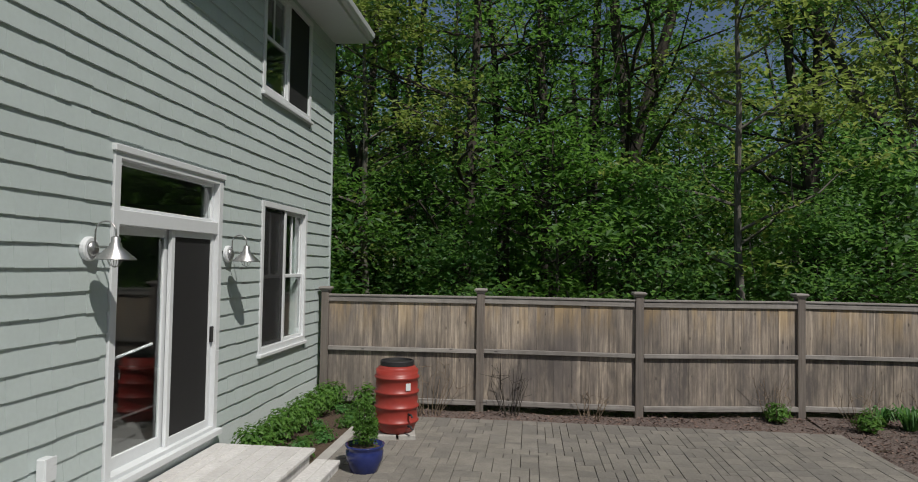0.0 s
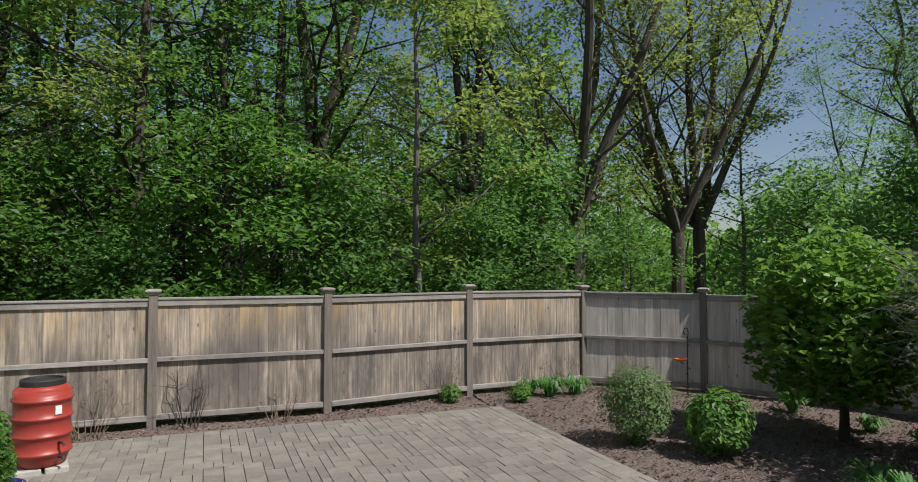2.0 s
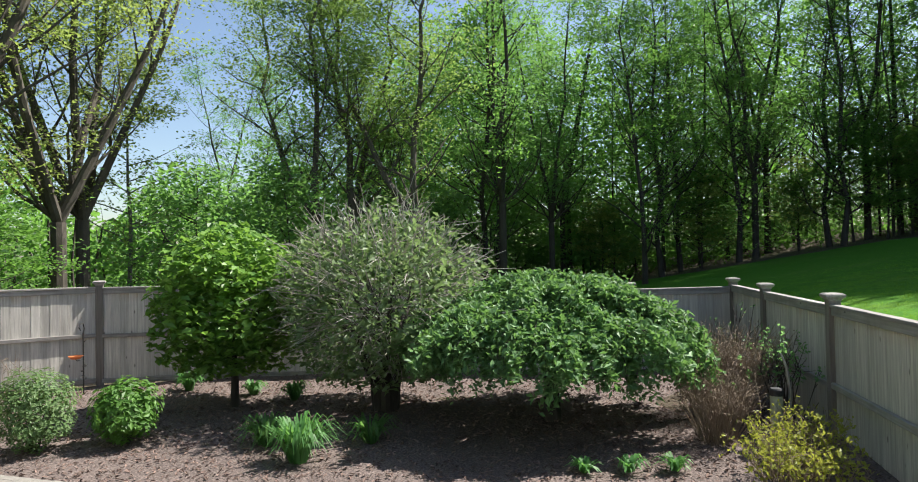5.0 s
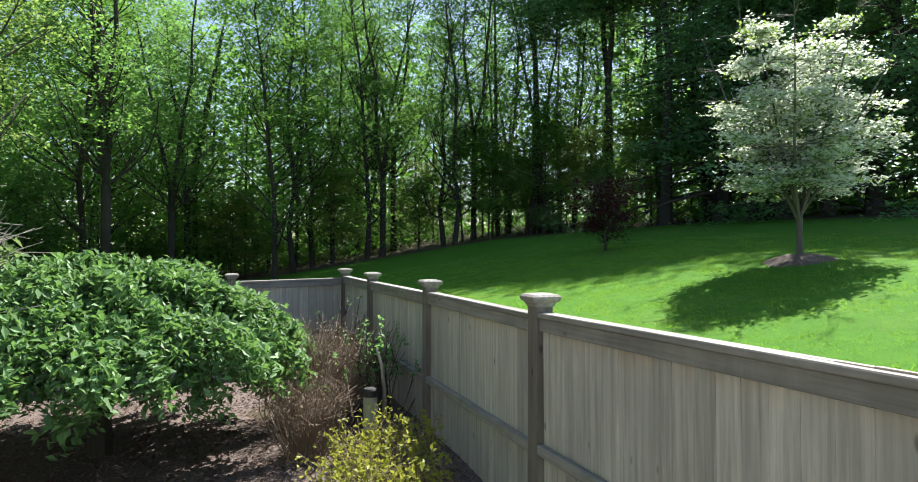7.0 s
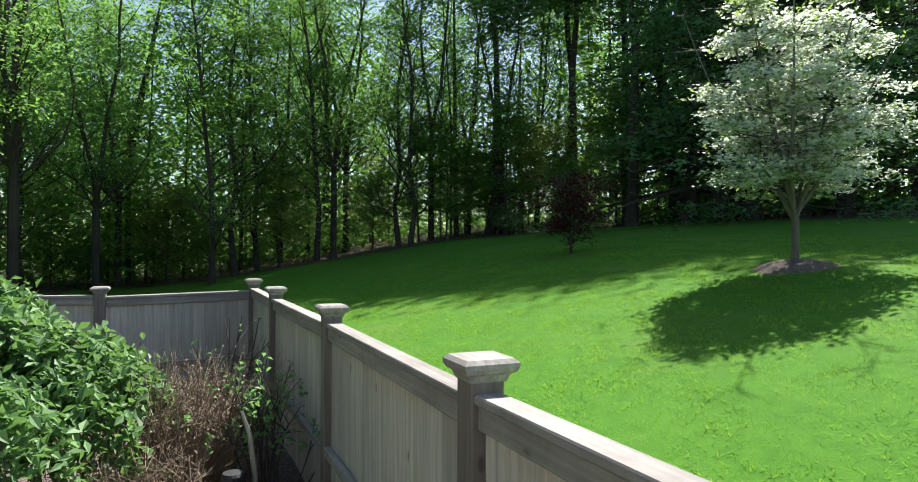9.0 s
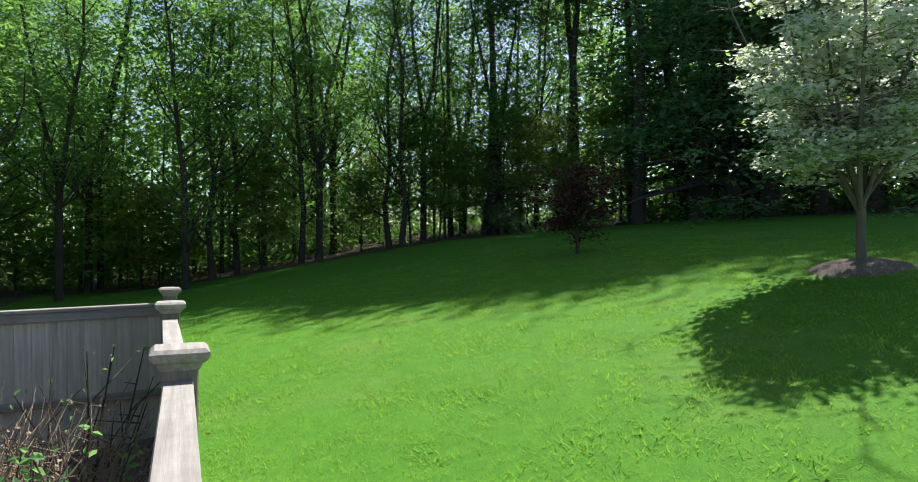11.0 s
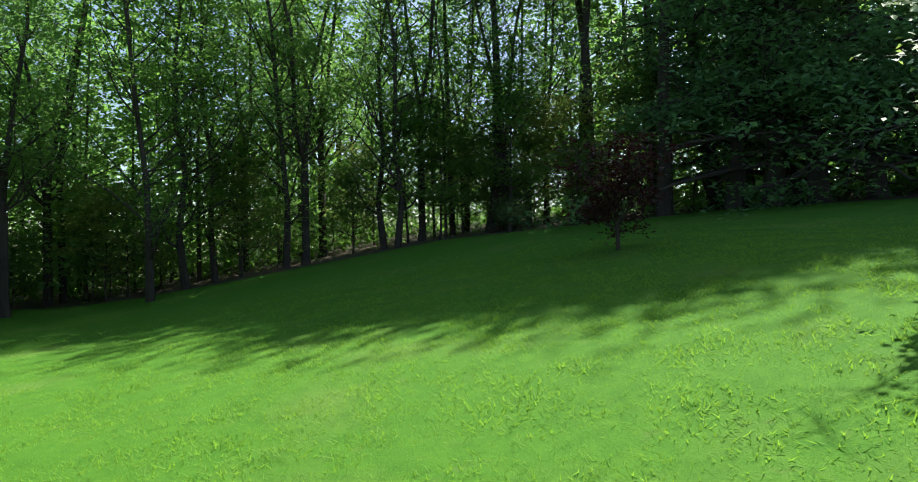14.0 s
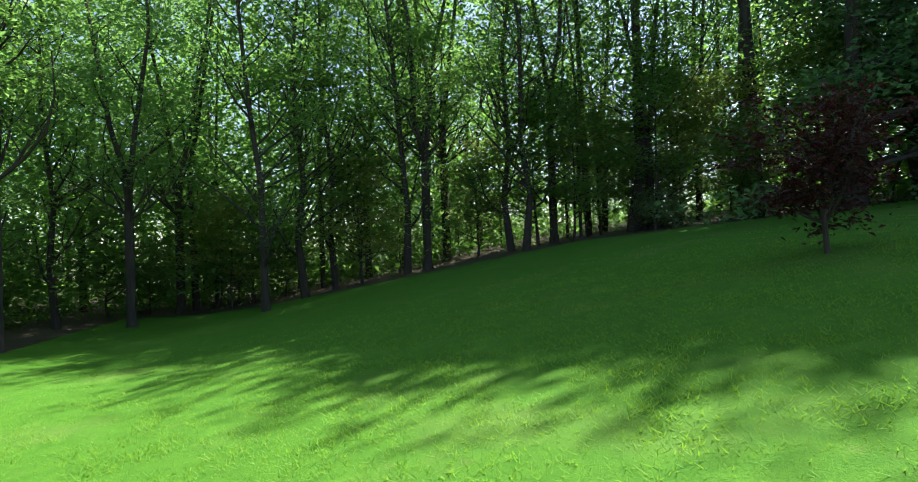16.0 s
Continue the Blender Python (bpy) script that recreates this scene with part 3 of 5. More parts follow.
def wall_lamp(y, z):
    l = thing("wall_lamp", "galvanised barn lamp with cone shade and wire cage", "lamp", pose(WX + 0.02, y, z), group="lamps beside the door")
    part("mount_block", Geo().lathe([(0.0, 0), (0.095, 0.0), (0.095, 0.03), (0.085, 0.04), (0, 0.04)], 20), M_TRIM, l, at=pose(0, 0, 0, 0, 90, 0))
    part("back_plate", Geo().lathe([(0.0, 0.04), (0.062, 0.04), (0.06, 0.055), (0.03, 0.075), (0, 0.078)], 20), M_STEEL, l, at=pose(0, 0, 0, 0, 90, 0), smooth=True)
    arc = [(0.06, 0, 0.02), (0.06, 0, 0.13)] + [(0.145 - 0.085 * math.cos(a), 0, 0.13 + 0.085 * math.sin(a)) for a in np.linspace(0.2, 2.9, 9)] + [(0.23, 0, 0.13), (0.23, 0, 0.07)]
    part("gooseneck", Geo().tube(arc, 0.007, 8), M_STEEL, l, smooth=True)
    part("brace", Geo().tube([(0.06, 0, 0.01), (0.2, 0, 0.02)], 0.005, 6), M_STEEL, l)
    sh = part("shade", Geo().lathe([(0.018, 0.1), (0.032, 0.09), (0.034, 0.05), (0.045, 0.04), (0.045, 0.02), (0.15, -0.075), (0.152, -0.083), (0.147, -0.08), (0.04, 0.012), (0.005, 0.015)], 28, (0.23, 0, 0)), M_STEEL, l, smooth=True)
    for k in range(4):
        a = k * math.pi / 4
        pts = [(0.23 + 0.05 * math.cos(a) * s, 0.05 * math.sin(a) * s, zz) for s, zz in ((1, -0.03), (1.05, -0.09), (0.7, -0.125), (0, -0.14), (-0.7, -0.125), (-1.05, -0.09), (-1, -0.03))]
        part("cage_wire", Geo().tube(pts, 0.0025, 5), M_STEEL, sh)
    return l


def deck():
    d = thing("deck", "whitewashed wooden deck step below the patio door", "deck")
    for k in range(8):
        x0 = WX + 0.03 + k * 0.141
        part("deck_board", Geo().box((x0, -9, 0.232), (x0 + 0.136, -3.44, 0.268), 0.005), M_DECK, d)
    part("skirt", Geo().box((WX + 0.03, -9, -0.1), (-1.56, -3.47, 0.232)), M_DECK, d)
    for k in range(2):
        x0 = -1.545 + k * 0.141
        part("step_board", Geo().box((x0, -9, 0.072), (x0 + 0.136, -3.3, 0.108), 0.005), M_DECK, d)
    part("step_skirt", Geo().box((-1.545, -9, -0.1), (-1.28, -3.33, 0.07)), M_DECK, d)


house()
windows()
patio_door()
wall_lamp(-5.62, 2.34)
wall_lamp(-3.3, 2.34)
deck()
o = thing("outlet_cover", "white weatherproof outlet cover on the siding", "outlet", pose(WX + 0.02, -6.02, 0.78))
part("box", Geo().box((0, -0.05, -0.08), (0.07, 0.05, 0.08), 0.008), M_TRIM, o)
part("lid", Geo().box((0.071, -0.055, -0.085), (0.083, 0.055, 0.085), 0.004), M_TRIM, o)
tagged(part("kerb", Geo().box((-1.66, -3.3, -0.15), (-1.52, -0.8, 0.01), 0.01), M_BLOCK), "pale concrete kerb beside the planting bed", "kerb", kind="structure")
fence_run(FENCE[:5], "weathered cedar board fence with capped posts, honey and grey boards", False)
fence_run(FENCE[4:11], "shaded grey cedar board fence behind the shrubs", True, shared=True)
fence_run(FENCE[10:], "grey cedar board fence between garden and lawn", True, shared=True)


# ---- trees ----
def limb(g, r, p, d, length, rad, tips, depth, spread=0.6, up=0.25, n=5, fine=True):
    """A bough that wanders and forks; the ends of its twigs go into tips."""
    pts, radii = [Vector(p)], [rad]
    d = Vector(d).normalized()
    steps = 4 if depth else 2
    for k in range(steps):
        d = (d + Vector((r.gauss(0, 0.16), r.gauss(0, 0.16), r.gauss(0, 0.1) + up * 0.2))).normalized()
        pts.append(pts[-1] + d * length / steps)
        radii.append(rad * (1 - 0.7 * (k + 1) / steps))
    if depth or fine:
        g.tube(pts, radii, n if depth else 3, cap=False)
    if depth == 0:
        tips.extend((pts[-1], pts[1], pts[1].lerp(pts[2], 0.5)))
        return
    tips.append(pts[-1])
    for k in range(r.randint(2, 4) if depth > 1 else 3):
        i = r.randint(1, steps)
        side = Vector((r.gauss(0, 1), r.gauss(0, 1), r.gauss(0.1, 0.5))).normalized()
        limb(g, r, pts[i], d * (1 - spread) + side * spread, length * r.uniform(0.4, 0.65), radii[i] * 0.6, tips, depth - 1, spread, up, max(3, n - 1), fine)


def sprays(tips, r, per, wide, flat, keep=1.0):
    out = []
    for t in tips:
        if r.random() > keep:
            continue
        c = np.array(t)
        k = max(3, int(per * r.uniform(0.5, 1.4)))
        q = np.random.default_rng(r.randint(0, 10 ** 6)).normal(size=(k, 3)) * (wide, wide, flat)
        out.append(c + q)
    return np.concatenate(out)


def tree(name, label, seed, height, rad, crown_base, reach, limbs, leaf, per, size, bark_mat, leaf_mat, forks=0, lean=(0, 0), wide=0.45, flat=0.16, keep=1.0, up=0.3, depth=2, fine=False, bend=0.06, fan=(0.1, 0.24), group="woodland trees"):
    """Trunk with root flare and boughs as one part, many small leaves as the crown."""
    r = random.Random(seed)
    t = thing(name, label, "tree", group=group)
    g, tips = Geo(), []
    stems = max(1, forks)
    fork_z = height * 0.22 if forks else 0
    if forks:
        g.tube([(0, 0, -0.6), (0, 0, 0.0), (0.02, 0.01, 0.5), (0.03, 0.02, fork_z)], [rad * 1.7, rad * 1.4, rad * 1.05, rad], 9)
    for s in range(stems):
        a = 2 * math.pi * s / stems + r.uniform(-0.4, 0.4)
        out = r.uniform(*fan) if forks else 0.0
        pts, radii = [], []
        zs = np.linspace(fork_z, height, 9)
        x, y = (0.03, 0.02) if forks else (0.0, 0.0)
        rs = rad * (0.72 if forks else 1.0)
        if not forks:
            pts, radii = [(0, 0, -0.6), (0, 0, 0)], [rad * 1.7, rad * 1.35]
        for k, z in enumerate(zs):
            if k or forks:
                pts.append((x, y, z)); radii.append(max(0.015, rs * (1 - 0.93 * (k / 8) ** 1.1)))
            dz = (height - fork_z) / 8
            bow = 1.25 - 0.5 * k / 8
            x += out * bow * math.cos(a) * dz + r.gauss(0, bend) * dz + lean[0] * dz
            y += out * bow * math.sin(a) * dz + r.gauss(0, bend) * dz + lean[1] * dz
        g.tube(pts, radii, 8)
        spine = np.array(pts)
        for k in range(limbs // stems):
            z = crown_base + (height * 0.97 - crown_base) * ((k + r.random()) / (limbs // stems)) ** 0.9
            i = min(len(pts) - 2, max(0, int(np.searchsorted(spine[:, 2], z)) - 1))
            f = (z - pts[i][2]) / max(1e-3, pts[i + 1][2] - pts[i][2])
            p = Vector(pts[i]).lerp(Vector(pts[i + 1]), max(0, min(1, f)))
            frac = (z - crown_base) / max(0.1, height - crown_base)
            ln = reach * (1.0 - 0.65 * frac) * r.uniform(0.6, 1.2)
            b = r.uniform(0, 2 * math.pi)
            rr = max(0.012, rs * (1 - z / height) * 0.42 + 0.012)
            limb(g, r, p, (math.cos(b), math.sin(b), up), ln, rr, tips, depth, up=up, fine=fine)
    part("trunk", g, bark_mat, t)
    places = sprays(tips, r, per, wide, flat, keep)
    part("crown", Geo().leaves(places, np.random.default_rng(seed).uniform(0.6, 1.25, len(places)) * size, seed, lift=0.9), leaf_mat, t)
    return t


def plant(proto, spots, seed, smin=0.85, smax=1.15, first=True, sink=0.05, highs=None):
    """Sets copies of a tree at the spots, turned and sized by chance; the proto takes the first."""
    r = random.Random(seed)
    for k, (x, y) in enumerate(spots):
        s = highs[k] if highs else r.uniform(smin, smax)
        m = pose(x, y, ground_z(x, y) - sink, 0, 0, r.uniform(0, 360))
        if k == 0 and first:
            proto.scale = (s, s, s)
            proto.matrix_basis = m @ Matrix.Diagonal((s, s, s, 1))
        else:
            c = copy_thing(proto, m)
            c.scale = (s * r.uniform(0.92, 1.08),) * 2 + (s,)


def scatter(x0, x1, y0, y1, n, seed, gap=2.0, taken=(), ok=lambda x, y: True):
    r = random.Random(seed)
    out, all_of = [], list(taken)
    tries = 0
    while len(out) < n and tries < 4000:
        tries += 1
        p = (r.uniform(x0, x1), r.uniform(y0, y1))
        if ok(*p) and all(math.hypot(p[0] - q[0], p[1] - q[1]) > gap for q in all_of):
            out.append(p); all_of.append(p)
    return out


HERO_N = [(1.4, 5.3), (3.2, 6.7), (2.3, 7.8), (0.0, 7.7), (-0.9, 5.1), (-3.1, 10.3), (5.6, 13.4), (8.1, 7.6), (-1.9, 13.0), (-3.6, 6.2)]
HERO_PALE = [(4.9, 2.8), (-3.1, 5.0), (19.7, 9.0), (13.4, 12.5)]
HERO_OPEN = [(15.5, 7.5), (17.3, 8.5), (10.9, 6.5), (23.6, 3.0), (24.3, -1.0), (24.6, 2.0)]
HERO_E = [(33.0, -9.5), (29.3, -3.3), (30.4, -2.0), (34.2, -4.8), (36.4, -10.3), (37.0, -15.0), (35.0, -18.6)]
HERO_S = [(35.7, -1.6), (40.0, -4.5), (38.0, -11.3), (40.7, -12.5), (37.1, -14.2), (39.7, -16.0), (35.9, -18.2), (36.4, -20.0), (39.6, -23.1), (35.3, -23.6), (36.6, -26.1)]
HERO_DARK = [(28.8, -30.2), (27.6, -30.9), (26.4, -31.8), (25.2, -33.0), (24.2, -34.4), (22.3, -36.0), (31.2, -31.4), (29.2, -33.4), (20.0, -37.5)]
DARK_HIGH = [21.6, 21.2, 21.0, 20.8, 20.6, 20.6, 22.0, 21.5, 20.5]
# trees added to shade the lawn; their crowns stay above the view
HERO_SHADE = [(30.3, -28.2), (33.6, -26.8), (33.4, -30.0), (36.1, -27.8), (35.6, -23.0)]
SHADE_HIGH = [21.6, 21.6, 22.5, 21.5, 19.5]
ALL = HERO_N + HERO_PALE + HERO_OPEN + HERO_E + HERO_S + HERO_DARK + HERO_SHADE

tall = tree("tree", "tall woodland tree with dark bark and layered spring leaves", 11, 17, 0.17, 2.2, 3.8, 30, None, 19, 0.155, M_BARK, M_LEAF, wide=0.4, flat=0.09, keep=0.5)
plant(tall, HERO_N[0::2], 1)
tall2 = tree("tree", "tall woodland tree with dark bark and layered spring leaves", 12, 18, 0.2, 2.8, 3.8, 30, None, 19, 0.15, M_BARK, M_LEAF_DEEP, forks=2, wide=0.4, flat=0.09, keep=0.5)
plant(tall2, HERO_N[1::2], 2)
high = tree("tree", "very tall woodland tree with dark bark and high leafy crown", 18, 21, 0.15, 1.4, 4.2, 38, None, 17, 0.19, M_BARK, M_LEAF, wide=0.48, flat=0.1, keep=0.47, up=0.6, bend=0.11)
plant(high, HERO_E[0::2] + HERO_S[0::2], 1, 0.78, 0.98)
high2 = tree("tree", "very tall woodland tree with forked dark trunk", 19, 21, 0.18, 1.6, 4.2, 38, None, 17, 0.19, M_BARK, M_LEAF_DEEP, forks=2, wide=0.48, flat=0.1, keep=0.47, up=0.6, bend=0.11)
plant(high2, HERO_E[1::2] + HERO_S[1::2], 2, 0.78, 0.98)
pale = tree("tree", "slim woodland tree with pale grey bark and young leaves", 13, 12, 0.1, 2.0, 2.8, 22, None, 17, 0.18, M_BARK_PALE, M_LEAF_GOLD, lean=(0.03, 0.01), wide=0.42, flat=0.1, keep=0.6)
plant(pale, HERO_PALE, 3)
spread = tree("tree", "open spreading tree with forked trunk and sparse golden young leaves", 14, 17, 0.24, 3.4, 4.6, 48, None, 17, 0.15, M_BARK_MID, M_LEAF_GOLD, forks=4, wide=0.5, flat=0.18, keep=0.8, up=0.7, fine=True, fan=(0.2, 0.42))
plant(spread, HERO_OPEN[:3], 4)
spread2 = tree("tree", "open spreading tree with crooked boughs and light green young leaves", 24, 17, 0.22, 3.2, 4.4, 44, None, 17, 0.16, M_BARK_MID, M_LEAF_MID, forks=2, wide=0.5, flat=0.15, keep=0.8, up=0.6, fine=True, fan=(0.12, 0.3), bend=0.16)
plant(spread2, HERO_OPEN[3:], 4)
dark = tree("conifer_tree", "tall dark hemlock with drooping needle boughs", 15, 22, 0.3, 1.6, 5.0, 62, None, 13, 0.26, M_BARK, M_NEEDLE, wide=0.55, flat=0.12, up=-0.1, keep=0.8)
plant(dark, HERO_DARK, 5, highs=[h / 22 for h in DARK_HIGH])
bare = tree("conifer_tree", "tall hemlock with bare lower trunk, high dark crown added to shade the lawn", 27, 22, 0.27, 12.0, 4.4, 42, None, 14, 0.27, M_BARK, M_NEEDLE, wide=0.6, flat=0.14, up=-0.05, keep=0.85)
plant(bare, HERO_SHADE, 26, highs=[h / 22 for h in SHADE_HIGH])


def not_yard(x, y):
    """In the woods: north of the fence or past the lawn's edge."""
    if y > 2.0 and x < 10:
        return True
    if x > 13 and y > -1.5 + 0.02 * (x - 13):
        return True
    edge = np.interp(y, [-31, -29.4, -24, -19, -11, -3], [27, 30, 33, 34.5, 37.0, 39])
    return x > edge and y > -46 or (y < -33.5 and x > 12)


north = scatter(-12, 11, 3.0, 26, 11, 21, 2.2, ALL, not_yard)
plant(tall, north[0::3], 6, 0.7, 1.1, False)
plant(tall2, north[1::3], 7, 0.7, 1.05, False)
plant(pale, north[2::3], 8, 0.7, 1.1, False)
east = scatter(13, 58, -34, 24, 11, 22, 2.6, ALL, not_yard)
plant(high, east[0::3], 9, 0.75, 1.05, False)
plant(high2, east[1::3], 10, 0.75, 1.05, False)
plant(high, east[2::3], 11, 0.7, 0.95, False)
south = scatter(23, 50, -48, -34, 7, 23, 3.5, ALL, not_yard)
plant(dark, south[0::2], 12, 0.8, 1.1, False)
plant(high2, south[1::2], 13, 0.8, 1.1, False)

under = tree("sapling", "young understorey tree with bright layered leaves", 16, 5.2, 0.05, 0.6, 1.9, 20, None, 20, 0.17, M_BARK, M_LEAF, wide=0.42, flat=0.1, depth=1, fine=True, group="understorey saplings")
under2 = tree("sapling", "young understorey tree with deep green leaves", 17, 4.2, 0.045, 0.4, 1.7, 20, None, 20, 0.16, M_BARK, M_LEAF_DEEP, wide=0.42, flat=0.14, depth=1, fine=True, group="understorey saplings")
sn = scatter(-8, 12, 1.6, 12, 30, 31, 1.2, ALL, not_yard)
se = scatter(13, 50, -30, 12, 30, 32, 1.6, ALL, not_yard)
edge_row = scatter(31, 42, -29, -2, 14, 33, 1.5, (), lambda x, y: not_yard(x - 0.6, y) and not not_yard(x - 4.5, y))
plant(under, sn[0::2] + se[0::2], 14, 0.7, 1.25)
plant(under2, sn[1::2] + se[1::2], 15, 0.7, 1.3)
# the bright leaf colour carries the sunlight on these saplings
under3 = tree("sapling", "young beech with layered leaves, coloured bright yellow-green as if sunlit", 26, 5.0, 0.045, 0.8, 2.0, 18, None, 20, 0.17, M_BARK, M_LEAF_GOLD, wide=0.45, flat=0.07, depth=1, fine=True, group="understorey saplings")
plant(under3, [(38.0, -17.2), (35.4, -24.8), (36.6, -21.4), (34.2, -26.2), (37.4, -12.4), (38.6, -7.0), (33.0, -29.0)], 28, 0.9, 1.35)
plant(under, edge_row[0::2], 24, 0.7, 1.3, False)
plant(under2, edge_row[1::2], 25, 0.7, 1.2, False)


def far_woods():
    """Distant forest all round the north, east and south."""
    r = np.random.default_rng(5)
    n = 120000
    a = r.uniform(math.radians(-75), math.radians(150), n)
    d = r.uniform(34, 75, n)
    x, y = 8 + d * np.cos(a), -6 + d * np.sin(a) * 0.95
    z = r.random(n) ** np.where(a < -0.1, 1.5, 1.15) * (16 + 6 * np.sin(a * 9) * np.cos(a * 23 + 1))
    open_sky = np.exp(-((a - 0.78) / 0.3) ** 4)
    z *= 1 - 0.6 * open_sky
    thin = 1 - 0.7 * np.exp(-((a + 0.5) / 0.2) ** 4)
    keep = [not_yard(px, py) and not (px < 0 and py < 20) for px, py in zip(x, y)] & (r.random(n) < thin)
    g0 = np.array([ground_z(max(-12, min(60, px)), max(-40, min(40, py))) for px, py in zip(x, y)])
    p = np.stack([x, y, z + g0 + 0.1], 1)[keep]
    p = p[np.hypot(p[:, 0] - 8, p[:, 1] + 8) > 30]
    tagged(part("far_woods", Geo().leaves(p, r.uniform(0.35, 0.85, len(p)), 5, lift=0.6), M_LEAF), "distant green woodland foliage", "woods", kind="stuff")
    g = Geo()
    q = random.Random(9)
    for k in range(330):
        b, dd = q.uniform(math.radians(-75), math.radians(150)), q.uniform(32, 70)
        px, py = 8 + dd * math.cos(b), -6 + dd * math.sin(b) * 0.95
        if not_yard(px, py) and not (px < 0 and py < 20):
            w = q.uniform(0.06, 0.2)
            z0 = ground_z(max(-12, min(60, px)), max(-40, min(40, py)))
            up = 1 - 0.72 * math.exp(-((b - 0.78) / 0.36) ** 4)
            g.tube([(px, py, z0 - 0.5), (px + q.gauss(0, .3), py, z0 + 6 * up), (px + q.gauss(0, .6), py + q.gauss(0, .6), z0 + 14 * up)], [w, w * 0.75, w * 0.3], 5)
    tagged(part("far_trunks", g, M_BARK), "distant dark tree trunks", "woods", kind="stuff")



def undergrowth():
    """Low leaves and brambles along the edge of the woods."""
    r = np.random.default_rng(8)
    n = 60000
    x, y = r.uniform(11, 60, n), r.uniform(-46, 20, n)
    k = np.array([not_yard(a - 0.8, b) for a, b in zip(x, y)])
    x, y = x[k], y[k]
    hill = np.array([max(0.0, 0.55 + 1.1 * noise.noise((a * 0.35, b * 0.35, 2)) + 0.5 * noise.noise((a * 1.2, b * 1.2, 5))) for a, b in zip(x, y)])
    z = np.array([ground_z(min(60, a), max(-40, b)) for a, b in zip(x, y)]) + hill * r.random(len(x)) ** 0.6 * 1.75
    p = np.stack([x, y, z], 1)
    tagged(part("undergrowth", Geo().leaves(p, r.uniform(0.1, 0.24, len(p)), 9, lift=0.6), M_LEAF), "tangled low undergrowth at the edge of the woods", "undergrowth", kind="stuff")



def canopy():
    """Leaf masses that close the woods between the trunks, clumped by noise."""
    r = np.random.default_rng(12)
    n = 400000
    x, y, z = r.uniform(30, 54, n), r.uniform(-34, 16, n), 0.8 + 15.5 * r.random(n)
    clump = np.array([noise.noise((a * 0.42, b * 0.42, c * 0.75)) + 0.6 * noise.noise((a * 1.1, b * 1.1, c * 2.2)) for a, b, c in zip(x, y, z)])
    edge = np.interp(y, [-31, -29.4, -24, -19, -11, -3, 3, 9, 16], [29, 32, 34.5, 36, 37.0, 35, 32, 31, 32])
    k = (clump > np.interp(y, [-18, -11], [0.12, 0.02])) & (x > edge) & (r.random(n) < np.interp(y, [-34, -20, -12, 0], [0.16, 0.35, 0.9, 1.0])) & (z < np.interp(y, [0, 8, 16], [20, 14, 8]))
    p = np.stack([x, y, z + np.array([ground_z(min(60, a), max(-40, b)) for a, b in zip(x, y)])], 1)[k][:95000]
    tagged(part("canopy", Geo().leaves(p, r.uniform(0.16, 0.36, len(p)), 13, lift=0.8), M_LEAF_DEEP), "layered green canopy leaves of the woods", "woods", kind="stuff")


far_woods()
undergrowth()
canopy()


# ---- garden plants ----
def shell(n, rx, ry, rz, zc, seed, thick=0.25, rough_r=0.18, clump=0.0):
    """Places near the outside of a lumpy ellipsoid."""
    g = np.random.default_rng(seed)
    d = g.normal(size=(n, 3))
    d /= np.linalg.norm(d, axis=1)[:, None]
    lump = np.array([noise.noise((a * 2.6 + seed, b * 2.6, c * 2.6)) + 0.5 * noise.noise((a * 6 + seed, b * 6, c * 6)) for a, b, c in d])
    r = (1 - thick * g.random(n) ** 1.6) * (1 + rough_r * lump)
    p = d * r[:, None] * (rx, ry, rz)
    p[:, 2] += zc
    if clump:
        p += g.normal(size=(n, 3)) * clump
    return p


def shrub(label, x, y, rx, rz, zc, n, size, mat, seed, stems=9, stem_r=0.012, stem_mat=None, thick=0.45, rough_r=0.22, lift=0.4, name="shrub", group="garden shrubs", top=0.75):
    """Stems from one root, leaves over a lumpy head."""
    r = random.Random(seed)
    t = thing(name, label, "shrub", pose(x, y, ground_z(x, y) + 0.005), group=group)
    g = Geo()
    for k in range(stems):
        a, e = r.uniform(0, 6.28), r.uniform(0.3, 1)
        q = (rx * top * e * math.cos(a), rx * top * e * math.sin(a), zc + rz * r.uniform(-0.1, 0.7))
        mid = (q[0] * 0.45, q[1] * 0.45, q[2] * 0.55)
        g.tube([(q[0] * 0.06, q[1] * 0.06, -0.1), mid, q], [stem_r, stem_r * 0.7, stem_r * 0.3], 5)
    part("stem", g, stem_mat or M_BARK, t)
    p = shell(n, rx, rx, rz, zc, seed, thick, rough_r)
    p[:, 2] = np.maximum(p[:, 2], 0.02)
    part("foliage", Geo().leaves(p, np.random.default_rng(seed).uniform(0.6, 1.3, n) * size, seed, lift=lift), mat, t)
    return t


